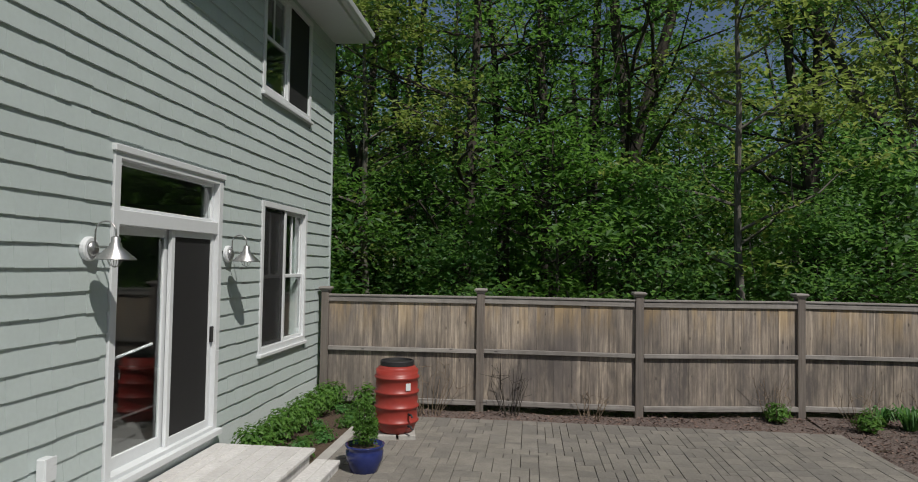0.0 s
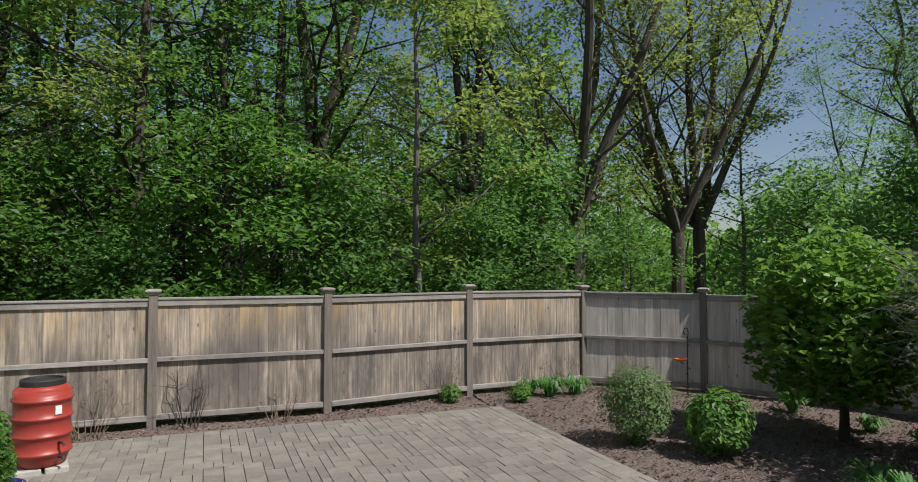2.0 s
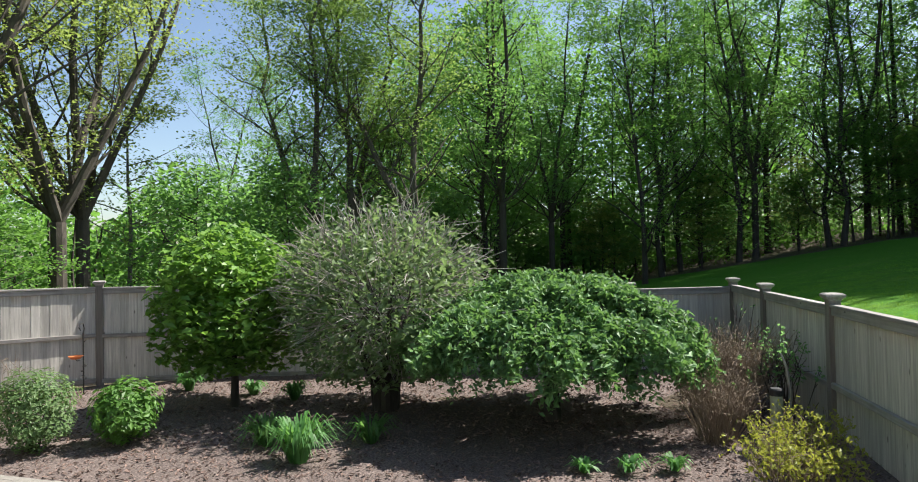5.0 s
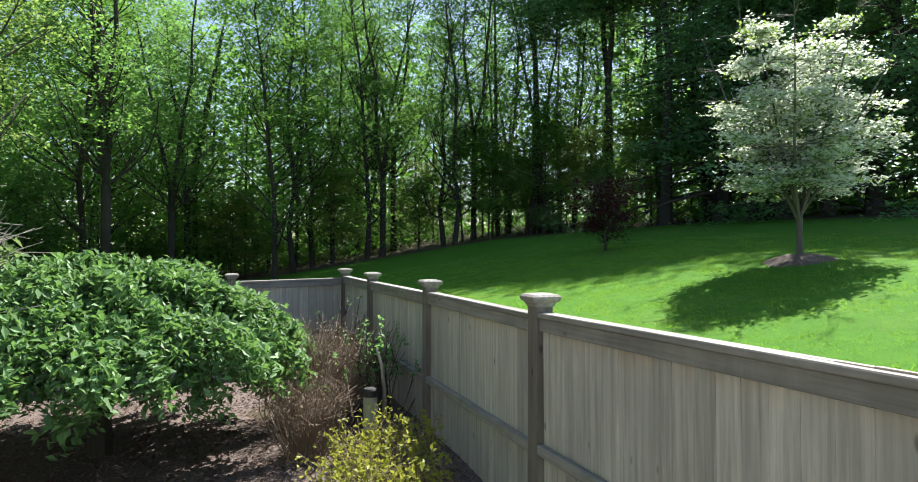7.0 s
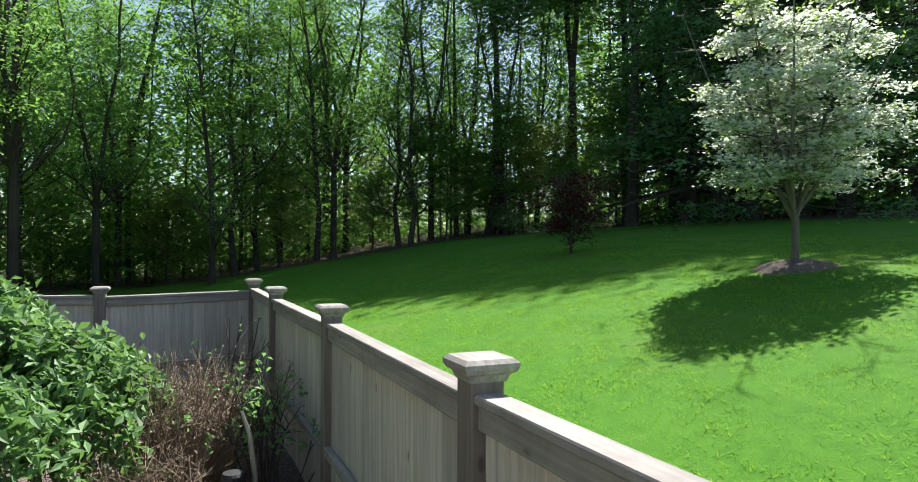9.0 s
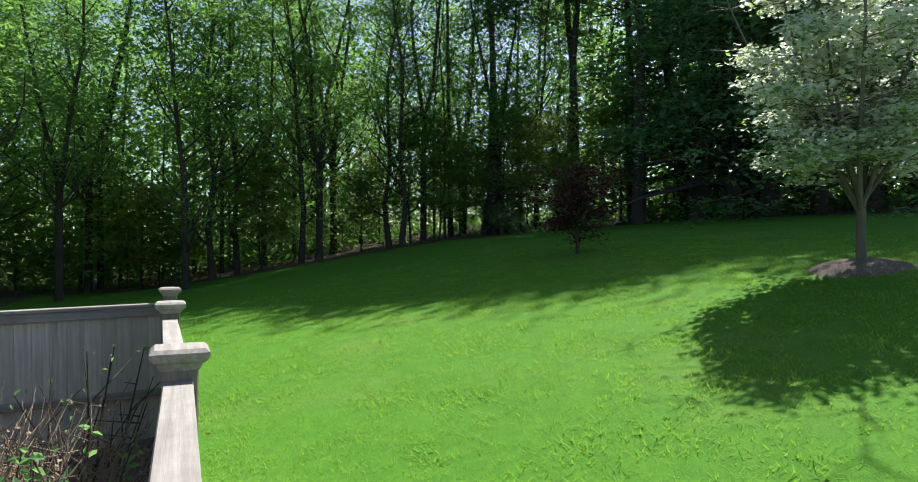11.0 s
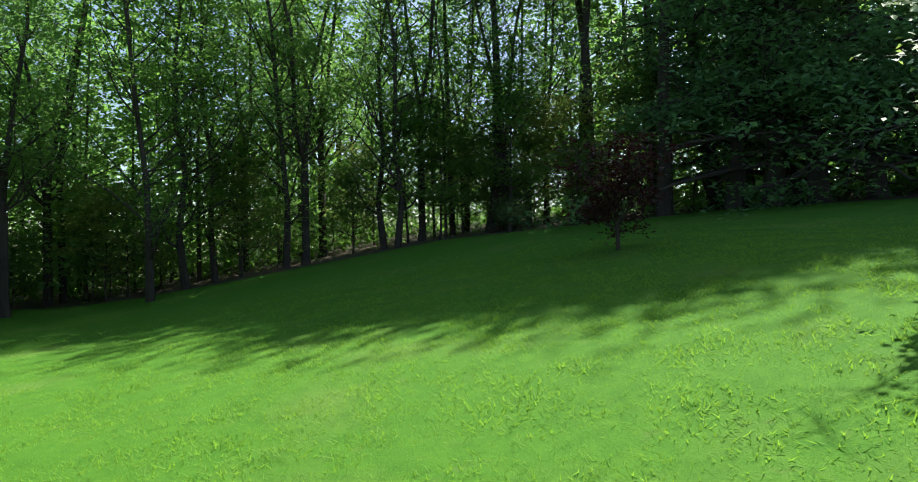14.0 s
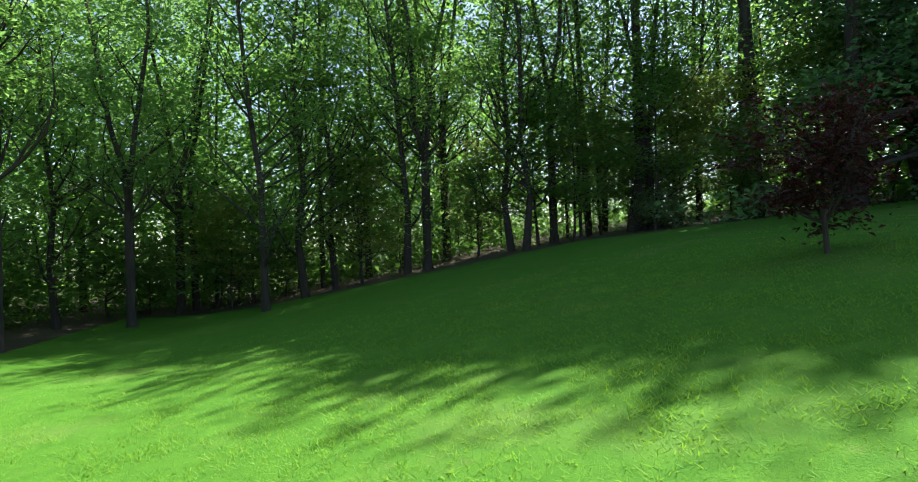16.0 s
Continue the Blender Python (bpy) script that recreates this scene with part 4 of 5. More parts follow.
def strap_clump(label, x, y, rad, high, n, mat, seed, width=0.012, name="strap_leaf_clump"):
    """Arching strap leaves from one crown."""
    r = random.Random(seed)
    t = thing(name, label, "plant", pose(x, y, ground_z(x, y)), group="strap-leaf clumps")
    g = Geo()
    for k in range(n):
        a, e, h = r.uniform(0, 6.28), rad * r.uniform(0.3, 1.1), high * r.uniform(0.6, 1.15)
        u, v = Vector((math.cos(a), math.sin(a), 0)), Vector((-math.sin(a), math.cos(a), 0))
        b = u * r.uniform(0, rad * 0.25)
        pts = [(b, 1.0, 0.0), (b + u * e * 0.35, 1.1, h * 0.75), (b + u * e * 0.75, 0.8, h), (b + u * e * 1.1, 0.12, h * r.uniform(0.45, 0.8))]
        loops = []
        for c, w, z in pts:
            loops.append([c + v * width * w + Vector((0, 0, z)), c - v * width * w + Vector((0, 0, z))])
        g.quad_loops(loops, close=False)
    part("leaves", g, mat, t)
    return t


def twiggy(label, x, y, rad, high, n, seed, mat, buds=0, bud_mat=None, bud_size=0.03, name="bare_shrub", thick_r=0.006, fork=2, out=1.0):
    """Many thin upright stems that fork, with or without buds."""
    r = random.Random(seed)
    t = thing(name, label, "shrub", pose(x, y, ground_z(x, y)), group="bare twiggy shrubs")
    g, tips = Geo(), []
    for k in range(n):
        a, e = r.uniform(0, 6.28), rad * math.sqrt(r.random())
        base = Vector((math.cos(a) * e * 0.35, math.sin(a) * e * 0.35, -0.05))
        tip = Vector((math.cos(a) * e * out, math.sin(a) * e * out, high * r.uniform(0.6, 1.05)))
        mid = base.lerp(tip, 0.55) + Vector((r.gauss(0, 0.09), r.gauss(0, 0.09), 0.04))
        g.tube([base, mid, tip], [thick_r, thick_r * 0.7, thick_r * 0.35], 4)
        tips.append(tip)
        for f in range(fork):
            s = mid.lerp(tip, r.uniform(0, 0.6))
            q = s + Vector((r.gauss(0, 0.14), r.gauss(0, 0.14), r.uniform(0.02, 0.22))) * (high / 1.0)
            g.tube([s, q], [thick_r * 0.55, thick_r * 0.25], 4)
            tips.append(q)
    tagged(part("branchwork", g, mat, t), kind="stuff")
    if buds:
        p = np.array([tuple(tips[r.randrange(len(tips))] + Vector((r.gauss(0, 0.02), r.gauss(0, 0.02), r.uniform(-0.12, 0.02)))) for _ in range(buds)])
        tagged(part("leaf_cover", Geo().leaves(p, np.random.default_rng(seed).uniform(0.6, 1.3, buds) * bud_size, seed, lift=0.0), bud_mat, t), kind="stuff")
    return t


def globe_maple():
    x, y = 8.45, -4.02
    t = thing("globe_tree", "round clipped maple with dense bright green leaves", "tree", pose(x, y, ground_z(x, y)))
    r = random.Random(40)
    g, tips = Geo(), []
    g.tube([(0, 0, -0.2), (0, 0, 0), (0.01, 0, 0.4), (0, 0.01, 0.8)], [0.09, 0.07, 0.055, 0.05], 9)
    for k in range(10):
        a = k * 0.66 + r.uniform(-0.2, 0.2)
        limb(g, r, (0, 0.01, 0.5 + 0.03 * k), (math.cos(a), math.sin(a), r.uniform(0.5, 1.6)), r.uniform(0.8, 1.2), 0.026, tips, 1, up=0.3)
    part("trunk", g, M_BARK, t)
    p = shell(7600, 1.13, 1.13, 1.1, 1.5, 41, 0.5, 0.3)
    p = p[p[:, 2] > 0.5]
    part("crown", Geo().leaves(p, np.random.default_rng(41).uniform(0.6, 1.25, len(p)) * 0.14, 41, lift=0.7, slim=0.7), M_MAPLE, t)


def lilac():
    x, y = 8.75, -6.38
    t = thing("lilac_bush", "large overgrown shrub with grey bare twigs and dull leaves", "shrub", pose(x, y, ground_z(x, y)))
    r = random.Random(50)
    g, tips = Geo(), []
    for k in range(7):
        a = k * 0.9
        g.tube([(0.1 * math.cos(a), 0.1 * math.sin(a), -0.2), (0.16 * math.cos(a), 0.16 * math.sin(a), 0.35), (0.35 * math.cos(a), 0.35 * math.sin(a), 0.9)], [0.09, 0.07, 0.05], 7)
    for k in range(26):
        a = r.uniform(0, 6.28)
        limb(g, r, (0.3 * math.cos(a), 0.3 * math.sin(a), r.uniform(0.5, 1.1)), (math.cos(a), math.sin(a), r.uniform(0.1, 1.9)), r.uniform(1.0, 1.45), 0.03, tips, 2, up=0.3, n=5)
    part("stem", g, M_BARK, t)
    h = Geo()
    q = shell(900, 1.5, 1.5, 1.3, 1.75, 51, 0.15, 0.1)
    for p in q:
        if p[2] < 0.6:
            continue
        v = Vector(p)
        d = Vector((p[0], p[1], p[2] - 1.4)).normalized()
        e = v + (d + Vector((r.gauss(0, 0.7), r.gauss(0, 0.7), r.gauss(0, 0.6)))) * r.uniform(0.08, 0.22)
        h.tube([v - d * 0.3 + Vector((r.gauss(0, .08), r.gauss(0, .08), 0)), v, e], [0.007, 0.0055, 0.003], 4)
    tagged(part("branchwork", h, M_TWIG_GREY, t, "silvery bare twigs"), kind="stuff")
    p = shell(11000, 1.52, 1.52, 1.35, 1.6, 52, 0.5, 0.18)
    g2 = np.random.default_rng(53)
    keep = g2.random(len(p)) < np.clip(1.25 - 0.3 * p[:, 2], 0.3, 1.0)
    p = p[keep & (p[:, 2] > 0.35)]
    part("foliage", Geo().leaves(p, g2.uniform(0.6, 1.3, len(p)) * 0.115, 52, lift=0.5), M_LILAC, t)


def weeping_tree():
    x, y = 8.55, -8.85
    t = thing("weeping_tree", "umbrella-shaped weeping tree with cascading green leaves", "tree", pose(x, y, ground_z(x, y)))
    r = random.Random(60)
    g = Geo().tube([(0, 0, -0.2), (0.0, 0, 0.0), (0.02, 0.02, 0.5), (0, 0, 1.0), (0.03, 0, 1.5)], [0.15, 0.12, 0.1, 0.1, 0.08], 9)
    places, sizes = [], []
    twigs = Geo()
    sprays_n = 118
    for k in range(sprays_n * 9):
        tress = k % sprays_n
        a = tress * 2.39996 + r.gauss(0, 0.035)
        R = 1.84 * ((tress + 0.5) / sprays_n) ** 0.4 * r.gauss(1, 0.03) * (1 + 0.16 * noise.noise((math.cos(a) * 2, math.sin(a) * 2, 3)))
        top = 1.8 - 0.45 * (R / 1.85) ** 2.2 + 0.09 * math.sin(tress * 5.1) + 0.2 * noise.noise((R * math.cos(a) * 1.5, R * math.sin(a) * 1.5, 0))
        low = max(0.76 + 0.16 * math.sin(tress * 3.7), top - r.uniform(0.55, 1.3) * (0.35 + 0.65 * R / 1.85))
        c, s = math.cos(a), math.sin(a)
        bow = 1.0 + r.uniform(0.0, 0.07)
        pts = [Vector((0.1 * c, 0.1 * s, 1.35)), Vector((R * 0.5 * c, R * 0.5 * s, top + 0.02)), Vector((R * 0.88 * c, R * 0.88 * s, top - 0.04)), Vector((R * bow * c, R * bow * s, (top + low) / 2)), Vector((R * (bow + 0.03) * c, R * (bow + 0.03) * s, low))]
        if k < 260:
            (g if k < 26 else twigs).tube(pts, [0.03, 0.02, 0.009, 0.005, 0.003] if k < 26 else [0.006, 0.006, 0.005, 0.004, 0.002], 4)
        for f in np.linspace(0.22, 1.0, 62):
            i = min(3, int(f * 4))
            q = pts[i].lerp(pts[i + 1], f * 4 - i)
            places.append((q.x + r.gauss(0, 0.045), q.y + r.gauss(0, 0.045), q.z + r.gauss(0, 0.04)))
    part("trunk", g, M_BARK, t)
    tagged(part("hanging_branchwork", twigs, M_BARK, t), kind="stuff")
    n = len(places)
    part("crown", Geo().leaves(places, np.random.default_rng(61).uniform(0.6, 1.3, n) * 0.092, 61, lift=0.75, droop=0.5, slim=0.56), M_WEEP, t)
    b = Geo()
    for k in range(4):
        pts = [Vector((-1.1, 0.3, 1.42)) + Vector((r.uniform(-0.1, 0.1) * j, r.uniform(-0.16, 0.16) * j - 0.08 * j, 0.05 * j - 0.025 * j * j * (k % 2))) for j in range(4)]
        b.tube(pts, [0.01, 0.009, 0.007, 0.004], 5)
    part("dead_branch", b, M_TWIG_GREY, t, "bare dead branch among the leaves")


def dogwood():
    x, y = 12.15, -20.1
    t = thing("dogwood_tree", "young dogwood covered in white blossom", "tree", pose(x, y, ground_z(x, y)))
    r = random.Random(70)
    g, tips = Geo(), []
    g.tube([(0, 0, -0.2), (0, 0, 0), (0.01, 0, 0.45), (0, 0, 0.85)], [0.1, 0.075, 0.06, 0.06], 9)
    for k in range(9):
        a = k * 2.4
        out = r.uniform(0.25, 0.75)
        pts = [Vector((0, 0, 0.75 + 0.02 * k))]
        d = Vector((math.cos(a) * out, math.sin(a) * out, 1)).normalized()
        for j in range(6):
            d = (d + Vector((r.gauss(0, 0.06), r.gauss(0, 0.06), 0.12))).normalized()
            pts.append(pts[-1] + d * (0.78 if k < 5 else 0.6))
        g.tube(pts, [0.036, 0.032, 0.027, 0.021, 0.016, 0.01, 0.005], 6)
        for q, p in enumerate(pts[1:]):
            reach = 1.15 - 0.15 * q
            for m in range(4):
                b = r.uniform(0, 6.28)
                limb(g, r, p, (math.cos(b), math.sin(b), 0.12), reach * r.uniform(0.5, 1.1), 0.01, tips, 1, up=0.1, n=4)
    part("trunk", g, M_BARK_PALE, t)
    tips = [p for p in tips if p[2] > 0.95 and math.hypot(p[0], p[1]) < (1.2 + 0.5 * (p[2] - 0.95) if p[2] < 2.1 else 1.78 - 0.3 * (p[2] - 2.1))]
    p = sprays(tips, r, 22, 0.13, 0.03, 0.8)
    k = np.random.default_rng(71).random(len(p)) < 0.72 - 0.2 * (p[:, 2] > 4.2)
    part("blossom", Geo().leaves(p[k], np.random.default_rng(72).uniform(0.7, 1.3, k.sum()) * 0.08, 72, lift=1.2, slim=0.95), M_WHITE, t, "white four-petalled blossom")
    part("foliage", Geo().leaves(p[~k], np.random.default_rng(73).uniform(0.7, 1.3, (~k).sum()) * 0.08, 73, lift=0.6), M_LEAF_MID, t)
    ring = Geo()
    loops = []
    for rr, hh in ((0.86, -0.08), (0.7, 0.015), (0.52, 0.08), (0.3, 0.14), (0.05, 0.17)):
        loops.append([(x + rr * (1 + 0.1 * math.sin(3 * a + rr)) * math.cos(a), y + rr * math.sin(a), ground_z(x + rr * math.cos(a), y + rr * math.sin(a)) + hh - 0.005) for a in np.linspace(0, 2 * math.pi, 28, endpoint=False)])
    ring.quad_loops(loops)
    tagged(part("mulch_ring", ring, M_MULCH, smooth=True), "ring of dark bark mulch round the young tree", "mulch", kind="structure")


def purple_tree():
    x, y = 19.4, -19.6
    t = thing("purple_tree", "small dark purple-leaved maple in shade on the lawn", "tree", pose(x, y, ground_z(x, y)))
    r = random.Random(80)
    g, tips = Geo(), []
    g.tube([(0, 0, -0.2), (0, 0, 0), (0.03, 0, 0.5), (0.08, 0.02, 0.9)], [0.05, 0.04, 0.035, 0.03], 8)
    for k in range(16):
        a = r.uniform(0, 6.28)
        z = r.uniform(0.35, 1.1)
        limb(g, r, (0.03, 0.0, z), (math.cos(a), math.sin(a), 0.3 if k < 4 else 1.4), 0.6 if k < 4 else r.uniform(0.75, 1.35), 0.018, tips, 1, up=0.4, n=5)
    part("trunk", g, M_BARK, t)
    p = sprays(tips, r, 22, 0.17, 0.06)
    part("crown", Geo().leaves(p, np.random.default_rng(81).uniform(0.6, 1.3, len(p)) * 0.1, 81, lift=0.7), M_RED, t)


globe_maple()
lilac()
weeping_tree()
dogwood()
purple_tree()
shrub("rounded grey-green shrub with fine leaves on mulch", 5.85, -3.15, 0.46, 0.48, 0.5, 5200, 0.05, M_SPIREA, 90, 16, 0.008)
shrub("rounded bright green shrub with broad leaves on mulch", 6.42, -3.94, 0.4, 0.38, 0.4, 1900, 0.085, M_BOX, 91, 12, 0.008)
shrub("pale-leaved shrub at the edge of the woods", 34.6, -23.6, 1.0, 0.75, 0.8, 2600, 0.12, M_SPIREA, 92, 10, 0.02)
shrub("pale-leaved shrub at the edge of the woods", 32.6, -26.4, 0.9, 0.6, 0.6, 2200, 0.12, M_SPIREA, 93, 10, 0.02)
strap_clump("fresh green daylily clump in the mulch", 6.3, -6.42, 0.4, 0.42, 190, M_BLADE, 100, 0.011)
strap_clump("dark green daylily clump in shade", 6.72, -5.72, 0.32, 0.32, 110, M_LEAF_DEEP, 101)
strap_clump("dark green daylily clump in shade", 7.1, -6.9, 0.3, 0.28, 90, M_LEAF_DEEP, 102)
for k, (px, py, s) in enumerate(((6.3, -0.1, 0.3), (6.75, -0.2, 0.3), (6.0, 0.1, 0.25), (9.2, -2.55, 0.28), (8.95, -4.75, 0.24), (9.1, -3.9, 0.2))):
    strap_clump("low green lily leaves beside the fence", px, py, s, s * 1.05, 80, M_BLADE, 110 + k, 0.016)
for k, (px, py) in enumerate(((4.5, 0.05), (5.6, -0.35))):
    shrub("tuft of fresh green shoots under dry stalks", px, py, 0.2, 0.15, 0.15, 420, 0.07, M_BOX, 120 + k, 6, 0.006, thick=0.8)
    twiggy("dry flower stalks of last year", px, py + 0.05, 0.42, 0.75, 16, 125 + k, M_TWIG, 0, name="dry_stalks", thick_r=0.005)
for k, (px, py, hh) in enumerate(((0.5, -0.22, 0.85), (1.7, -0.22, 0.5), (-0.75, -0.4, 0.9), (6.9, 0.3, 0.7), (7.9, -0.1, 0.8))):
    twiggy("bare brown shrub against the fence", px, py, 0.45, hh, 13, 130 + k, M_TWIG if k else M_BARK, 0, thick_r=0.007)
twiggy("dense bare brown shrub with opening buds", 8.95, -10.95, 0.82, 1.12, 300, 140, M_TWIG, 700, M_TWIG, 0.035, thick_r=0.006, fork=3, out=1.1)
twiggy("dense bare brown shrub with opening buds", 7.7, -10.8, 0.5, 0.8, 150, 141, M_TWIG, 300, M_TWIG, 0.035, thick_r=0.0055, fork=3)
twiggy("shrub with yellow-green spring leaves", 5.95, -11.3, 0.46, 0.6, 80, 142, M_TWIG, 1200, M_YELLOW, 0.046, name="golden_shrub", thick_r=0.005)
twiggy("shrub with yellow-green spring leaves", 6.6, -11.4, 0.44, 0.6, 70, 143, M_TWIG, 900, M_YELLOW, 0.046, name="golden_shrub", thick_r=0.005)
twiggy("dark leggy rose bush with few leaves", 8.3, -11.62, 0.45, 1.1, 22, 144, M_BARK, 420, M_NEEDLE, 0.05, name="rose_bush", thick_r=0.008)
twiggy("dark leggy rose bush with few leaves", 10.0, -11.2, 0.5, 1.2, 16, 145, M_BARK, 60, M_NEEDLE, 0.05, name="rose_bush", thick_r=0.01)
for k in range(3):
    strap_clump("low green perennial in the mulch", 6.58 + 0.08 * k, -9.48 + -0.43 * k, 0.17, 0.13, 45, M_BLADE, 150 + k, 0.014)
# low hedge and weeds at the house
for k in range(7):
    shrub("low glossy green hedge plant at the house wall", -2.36 + 0.04 * (k % 2), -3.1 + 0.45 * k, 0.24, 0.2, 0.24, 700, 0.06, M_BOX, 160 + k, 7, 0.006, thick=0.8)
for k in range(12):
    r = random.Random(170 + k)
    shrub("weedy green ground cover in the bed", r.uniform(-2.1, -1.75), -3.2 + 0.26 * k, 0.16, 0.08, 0.08, 170, 0.055, M_LEAF if k % 2 else M_BLADE, 180 + k, 4, 0.004, thick=0.9, group="bed weeds")
shrub("light green shoots beside the fence", -1.75, -0.3, 0.24, 0.22, 0.22, 420, 0.07, M_BOX, 195, 7, 0.006, thick=0.8)
shrub("light green shoots beside the fence", -2.3, -0.25, 0.25, 0.2, 0.22, 420, 0.07, M_BOX, 196, 7, 0.006, thick=0.8)


# ---- garden objects ----
def rain_barrel():
    b = thing("rain_barrel", "terracotta red ribbed rain barrel with black lid on blocks", "barrel", pose(-0.96, -1.82, -0.06) @ Matrix.Diagonal((1, 1, 0.94, 1)))
    prof = [(0.0, 0.14), (0.2, 0.14), (0.235, 0.17), (0.262, 0.25)]
    for z in (0.3, 0.5, 0.7, 0.9):
        prof += [(0.27, z - 0.03), (0.293, z - 0.012), (0.296, z), (0.293, z + 0.012), (0.272, z + 0.03), (0.278, z + 0.1)]
    prof += [(0.272, 0.98), (0.25, 1.03), (0.215, 1.06), (0.0, 1.06)]
    part("body", Geo().lathe(prof, 40), M_BARREL, b, smooth=True)
    lid = part("lid", Geo().lathe([(0.0, 1.055), (0.215, 1.055), (0.222, 1.06), (0.222, 1.115), (0.212, 1.125), (0.195, 1.125), (0.19, 1.1), (0.0, 1.1)], 36), M_BLACK, b, "black screw lid")
    for z in (0.42, 0.26):
        part("spigot", Geo().tube([(0.2, -0.2, z), (0.245, -0.245, z), (0.26, -0.26, z - 0.03)], [0.016, 0.014, 0.012], 8), M_BLACK, b, "black spigot")
    part("sticker", Geo().quad_loops([[(0.2855 * math.cos(a), 0.2855 * math.sin(a), z) for a in np.linspace(-0.95, -0.7, 5)] for z in (0.74, 0.84)], close=False), M_TRIM, b, "small white sticker")
    part("base_block", Geo().box((-0.24, -0.24, -0.06), (0.0, 0.22, 0.14), 0.012), M_BLOCK, b, at=pose(0, 0, 0, 0, 0, 12))
    part("base_block", Geo().box((0.03, -0.24, -0.06), (0.25, 0.22, 0.14), 0.012), M_BLOCK, b, at=pose(0, 0, 0, 0, 0, 12))


def potted_box():
    x, y = -1.0, -3.3
    p = thing("plant_pot", "round blue glazed pot standing on the patio", "pot", pose(x, y, -0.01))
    part("pot", Geo().lathe([(0.0, 0), (0.13, 0), (0.15, 0.02), (0.2, 0.16), (0.205, 0.24), (0.19, 0.27), (0.21, 0.29), (0.215, 0.31), (0.195, 0.31), (0.185, 0.26), (0.0, 0.26)], 36), M_POT, p, smooth=True)
    part("soil", Geo().lathe([(0.0, 0.262), (0.184, 0.262), (0.1, 0.285), (0.0, 0.285)], 20), M_BED, p)
    s = thing("potted_boxwood", "small upright boxwood growing in a blue pot", "shrub", pose(x, y, 0.25))
    g = Geo()
    r = random.Random(200)
    for k in range(8):
        a = k * 0.8
        g.tube([(0.01 * math.cos(a), 0.01 * math.sin(a), 0), (0.05 * math.cos(a), 0.05 * math.sin(a), 0.25), (0.09 * math.cos(a), 0.09 * math.sin(a), 0.45)], [0.008, 0.006, 0.003], 5)
    part("stem", g, M_BARK, s)
    q = shell(2600, 0.17, 0.17, 0.25, 0.27, 201, 0.6, 0.3)
    q[:, :2] *= (1.12 - 0.55 * q[:, 2:3] / 0.54)
    part("foliage", Geo().leaves(q, np.random.default_rng(202).uniform(0.6, 1.3, len(q)) * 0.032, 202), M_BOX, s)


def feeder_pole():
    f = thing("feeder_pole", "thin iron garden pole with a hook and copper dish", "bird feeder", pose(8.40, -1.14, ground_z(8.40, -1.14)))
    part("pole", Geo().tube([(0, 0, -0.15), (0, 0, 1.05)], 0.011, 8), M_IRON, f)
    part("hook", Geo().tube([(0, 0, 1.0), (0.02, 0, 1.12), (0.0, 0, 1.2), (-0.06, 0, 1.2), (-0.08, 0, 1.14), (-0.05, 0, 1.09)], 0.009, 6), M_IRON, f)
    part("arm", Geo().tube([(0, 0, 0.62), (-0.1, 0.02, 0.6), (-0.13, 0.02, 0.63)], 0.007, 6), M_IRON, f)
    part("dish", Geo().lathe([(0.0, 0.63), (0.07, 0.64), (0.11, 0.68), (0.115, 0.685), (0.105, 0.685), (0.06, 0.655), (0.0, 0.65)], 20, (-0.13, 0.02, 0)), M_COPPER, f, "copper dish")
    for k, (px, pz) in enumerate([(0.03, 0.5), (-0.03, 0.42), (0.03, 0.9), (-0.02, 0.33)]):
        part("leaf_ornament", Geo().leaves([(px, 0, pz)], 0.09, 5 + k), M_IRON, f)


def hose_post():
    x, y = 7.61, -11.39
    f = thing("hose_post", "pale green garden post with black cap and curved strap", "post", pose(x, y, ground_z(x, y)))
    part("post", Geo().lathe([(0.065, -0.2), (0.065, 0.5), (0.06, 0.52)], 16), M_BAMBOO, f, smooth=True)
    part("cap", Geo().lathe([(0.07, 0.5), (0.07, 0.56), (0.06, 0.575), (0.0, 0.578)], 16), M_BLACK, f, "black cap")
    part("strap", Geo().tube([(-0.02, -0.12, 0.1), (-0.02, -0.13, 0.55), (-0.02, -0.1, 0.8), (-0.02, -0.05, 0.95)], [0.016, 0.018, 0.016, 0.008], 6), M_STEEL, f, "curved metal strap")
    part("latch", Geo().tube([(-0.07, -0.05, 0.25), (-0.1, -0.07, 0.22), (-0.08, -0.09, 0.16)], 0.01, 6), M_BLACK, f)


rain_barrel()
potted_box()
feeder_pole()
hose_post()


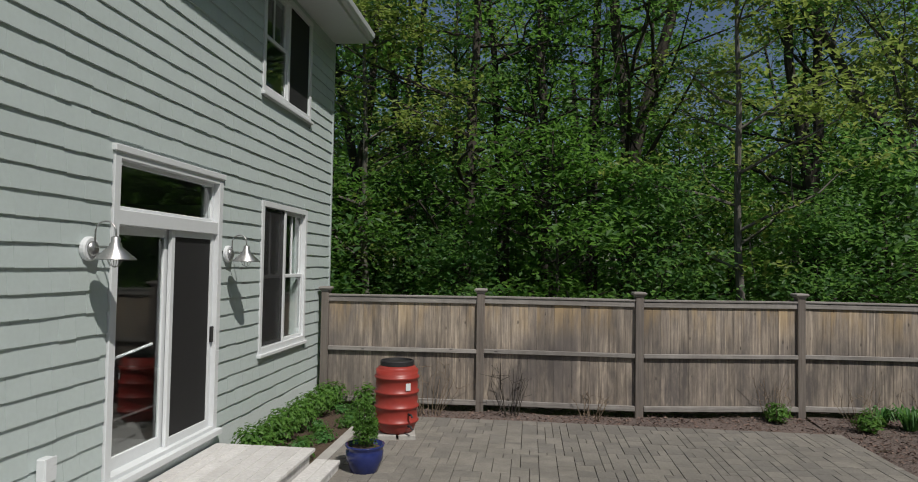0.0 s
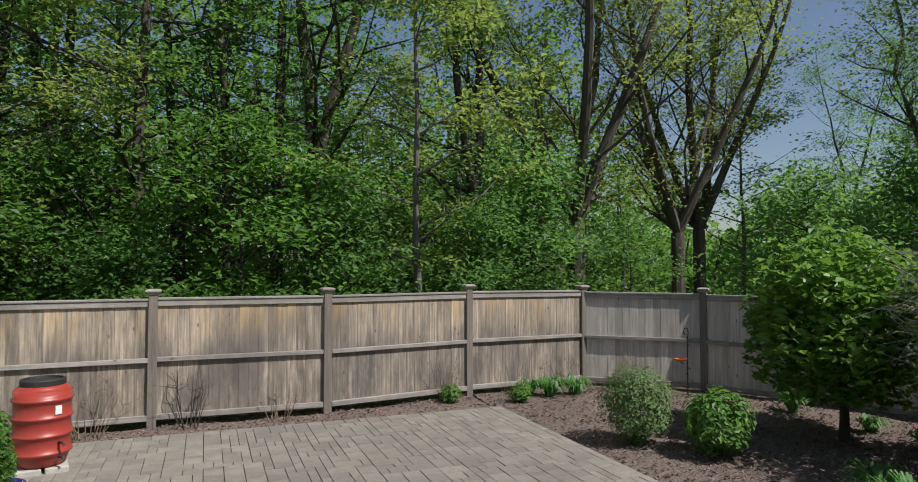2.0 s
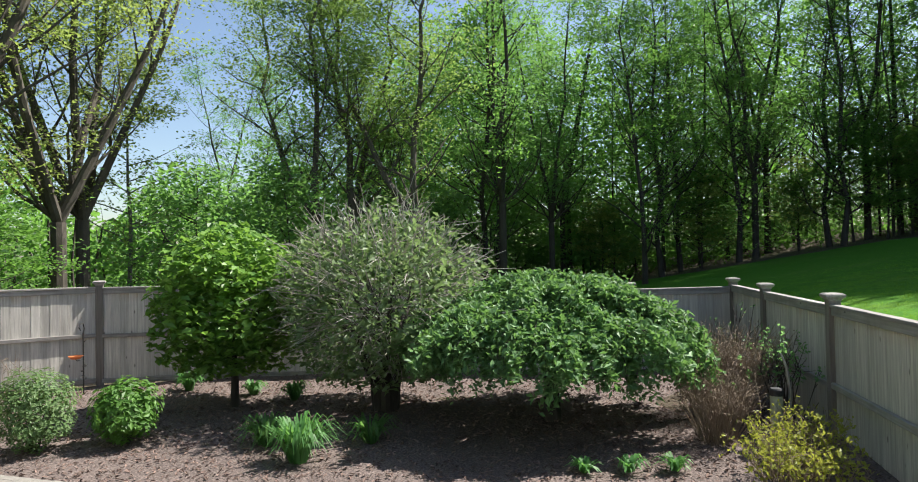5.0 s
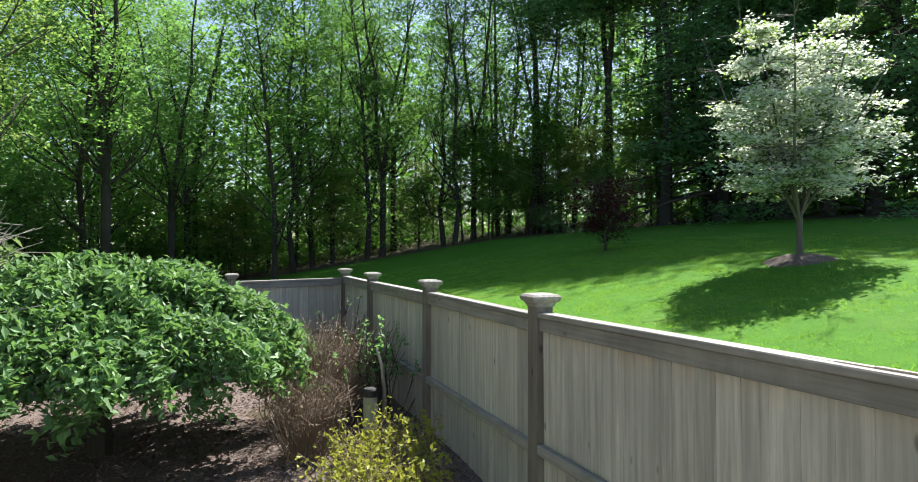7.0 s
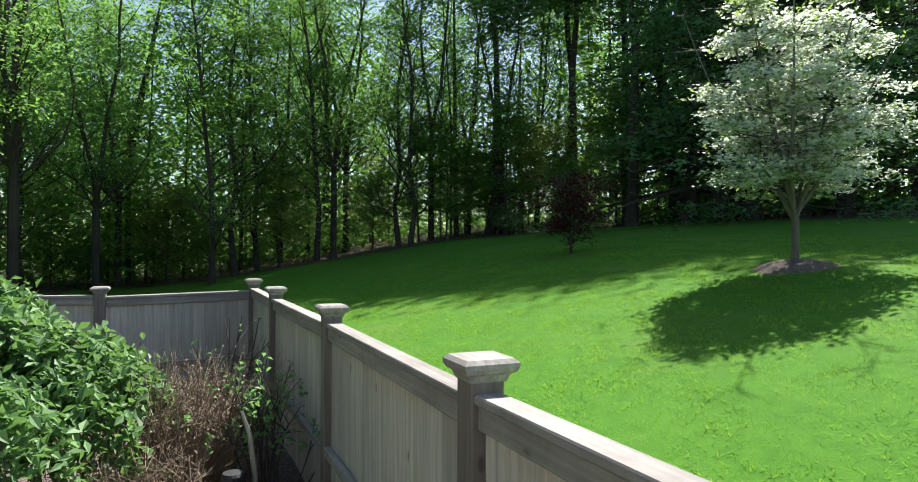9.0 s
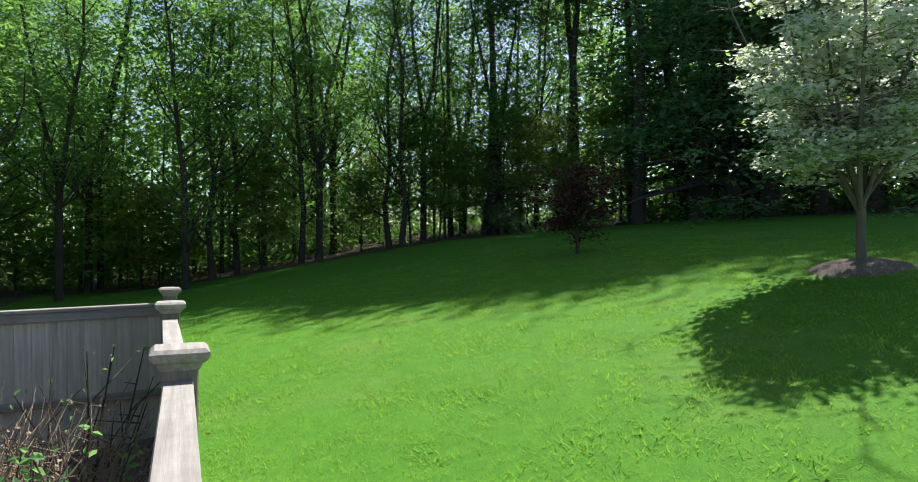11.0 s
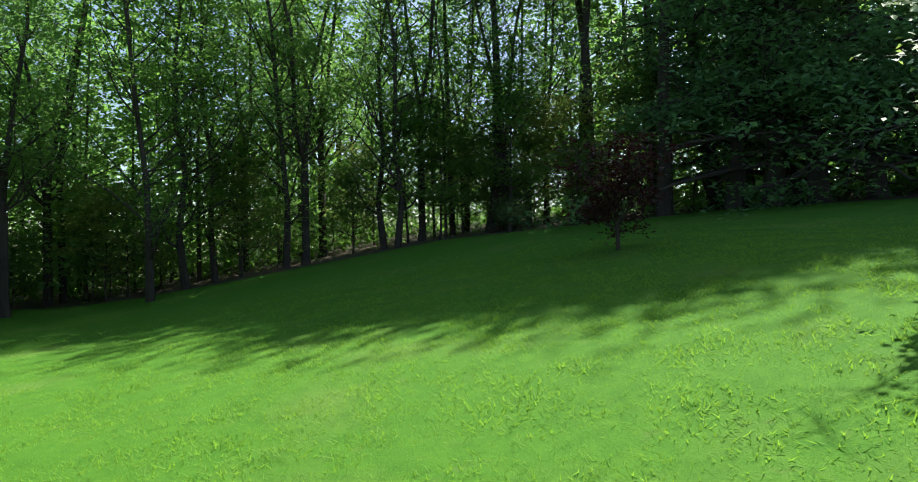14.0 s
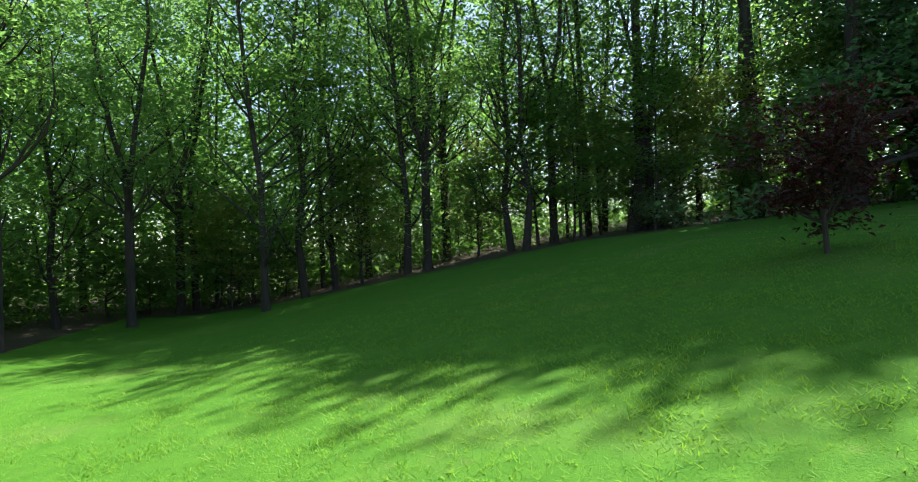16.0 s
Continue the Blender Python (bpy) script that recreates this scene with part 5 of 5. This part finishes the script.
# ---- lawn blades ----
def grass_blades():
    r = np.random.default_rng(300)
    n = 420000
    x, y = r.uniform(3.0, 26.0, n), r.uniform(-25.0, -6.0, n)
    tuft = np.array([noise.noise((a * 2.1, b * 2.1, 7)) + 0.6 * noise.noise((a * 6.3, b * 6.3, 3)) for a, b in zip(x, y)])
    near = np.clip(1.35 - np.hypot(x - 13.5, y + 15.0) / 9.0, 0.1, 1.0)
    inner = np.array(LAWN_IN[:7])
    keep = (y < np.where(x < 12.5, np.interp(x, inner[:, 0], inner[:, 1]) - 0.04, 0.0)) & (r.random(n) < near * np.clip(0.75 + 0.7 * tuft, 0.3, 1.0))
    x, y, tuft = x[keep], y[keep], tuft[keep]
    n = len(x)
    z = np.array([ground_z(a, b) for a, b in zip(x, y)]) + 0.02
    a = r.uniform(0, 2 * math.pi, n)
    h = r.uniform(0.02, 0.05, n) * (1 + 0.6 * np.clip(tuft, -0.5, 0.8))
    w = 0.004 + 0.003 * r.random(n)
    lean = r.normal(size=(n, 2)) * 0.045
    base = np.stack([x, y, z], 1)
    side = np.stack([np.cos(a) * w, np.sin(a) * w, 0 * a], 1)
    tip = base + np.stack([lean[:, 0], lean[:, 1], h], 1)
    g = Geo()
    g.v = np.stack([base - side, base + side, tip], 1).reshape(-1, 3).tolist()
    g.f = [(3 * i, 3 * i + 1, 3 * i + 2) for i in range(n)]
    tagged(part("grass", g, M_GRASS), "short green grass blades of the lawn", "grass", kind="stuff")


grass_blades()


# ---- mulch chips ----
def chips():
    r = np.random.default_rng(310)
    n = 46000
    x, y = r.uniform(-1.6, 12.2, n), r.uniform(-12.2, 0.6, n)
    keep = np.where(y < -0.8, x > 5.12, True) & (x < np.interp(y, [-11.5, -9.7, -7.3, -4.95, -2.75, -0.88, 0.7], [12.1, 11.9, 11.8, 11.3, 10.3, 8.9, 7.4]))
    x, y = x[keep], y[keep]
    p = np.stack([x, y, np.array([ground_z(a, b) + 0.012 + 0.05 * noise.noise((a * 1.3, b * 1.3, 0)) for a, b in zip(x, y)])], 1)
    tagged(part("bark_chips", Geo().leaves(p, r.uniform(0.025, 0.08, len(p)), 311, lift=1.1, slim=0.4), M_CHIP), "loose shredded bark chips", "mulch", kind="stuff")


M_CHIP = leafy("bark_chip", (0.025, 0.015, 0.012), (0.3, 0.21, 0.175), (0.05, 0.03, 0.02), rough=0.9, thin=0.03)
chips()


# ---- patio ----
def paver_material():
    m, t, b = material("grey_brown_paver", 0.85)
    info = t.nodes.new("ShaderNodeObjectInfo")
    geo = t.nodes.new("ShaderNodeNewGeometry")
    v = coords(t)
    fine, wide = noisy(t, v, 60, 6), noisy(t, v, 5, 5)
    w = t.nodes.new("ShaderNodeNewGeometry")
    stain = noisy(t, w.outputs["Position"], 0.9, 5, 0.65)
    col = mix(t, 0.5, ramp(t, fine, [(0.3, (0.11, 0.104, 0.095)), (0.7, (0.28, 0.264, 0.24))]), ramp(t, wide, [(0.3, (0.14, 0.132, 0.12)), (0.7, (0.25, 0.236, 0.215))]))
    both = t.nodes.new("ShaderNodeMath")
    both.operation = "MULTIPLY_ADD"
    t.links.new(geo.outputs["Random Per Island"], both.inputs[0])
    both.inputs[1].default_value = 0.5
    half = t.nodes.new("ShaderNodeMath")
    half.operation = "MULTIPLY"
    half.inputs[1].default_value = 0.5
    t.links.new(info.outputs["Random"], half.inputs[0])
    t.links.new(half.outputs[0], both.inputs[2])
    tone = ramp(t, both.outputs[0], [(0.2, (0.72, 0.72, 0.73)), (0.8, (1.1, 1.08, 1.05))])
    col = mix(t, 1.0, col, tone, "MULTIPLY")
    col = mix(t, ramp(t, stain, [(0.45, (0, 0, 0)), (0.75, (0.55, 0.55, 0.55))]), col, (0.12, 0.11, 0.095))
    t.links.new(col, b.inputs["Base Color"])
    bump(t, b, fine, 0.5, 0.006)
    return m


def patio():
    mat = paver_material()
    p = thing("patio", "patio of weathered grey-brown concrete pavers", "patio", kind="structure")
    part("bedding", Geo().box((-1.55, -12.4, -0.12), (5.06, -0.72, -0.012)), M_BED, p, "dark joint sand")
    r = random.Random(400)
    shapes = {}
    rest = Geo()
    unit, nx, ny = 0.104, 63, 112
    taken = [[False] * ny for _ in range(nx)]
    sizes = ((2, 2), (2, 2), (3, 2), (2, 3), (2, 1), (1, 2), (2, 2))
    for j in range(ny):
        for i in range(nx):
            if taken[i][j]:
                continue
            w, h = r.choice(sizes)
            while w > 1 and (i + w > nx or any(taken[i + k][j] for k in range(w))):
                w -= 1
            h = min(h, ny - j)
            for u in range(w):
                for v in range(h):
                    taken[i + u][j + v] = True
            x0, y0, dz = -1.5 + i * unit, -0.74 - (j + h) * unit, r.uniform(-0.003, 0.003)
            lo, hi = (0.003, 0.003, -0.05), (w * unit - 0.003, h * unit - 0.003, 0.012)
            if 1.2 < x0 < 4.2 and y0 > -4.2:
                if (w, h) not in shapes:
                    shapes[(w, h)] = Geo().box(lo, hi, 0.004).mesh("paver", mat)
                part("paver", shapes[(w, h)], None, p, at=pose(x0, y0, dz, r.uniform(-0.4, 0.4), r.uniform(-0.4, 0.4), 0))
            else:
                rest.box(lo, hi, 0.004, pose(x0, y0, dz))
    tagged(part("pavers", rest, mat, p), kind="stuff")


patio()
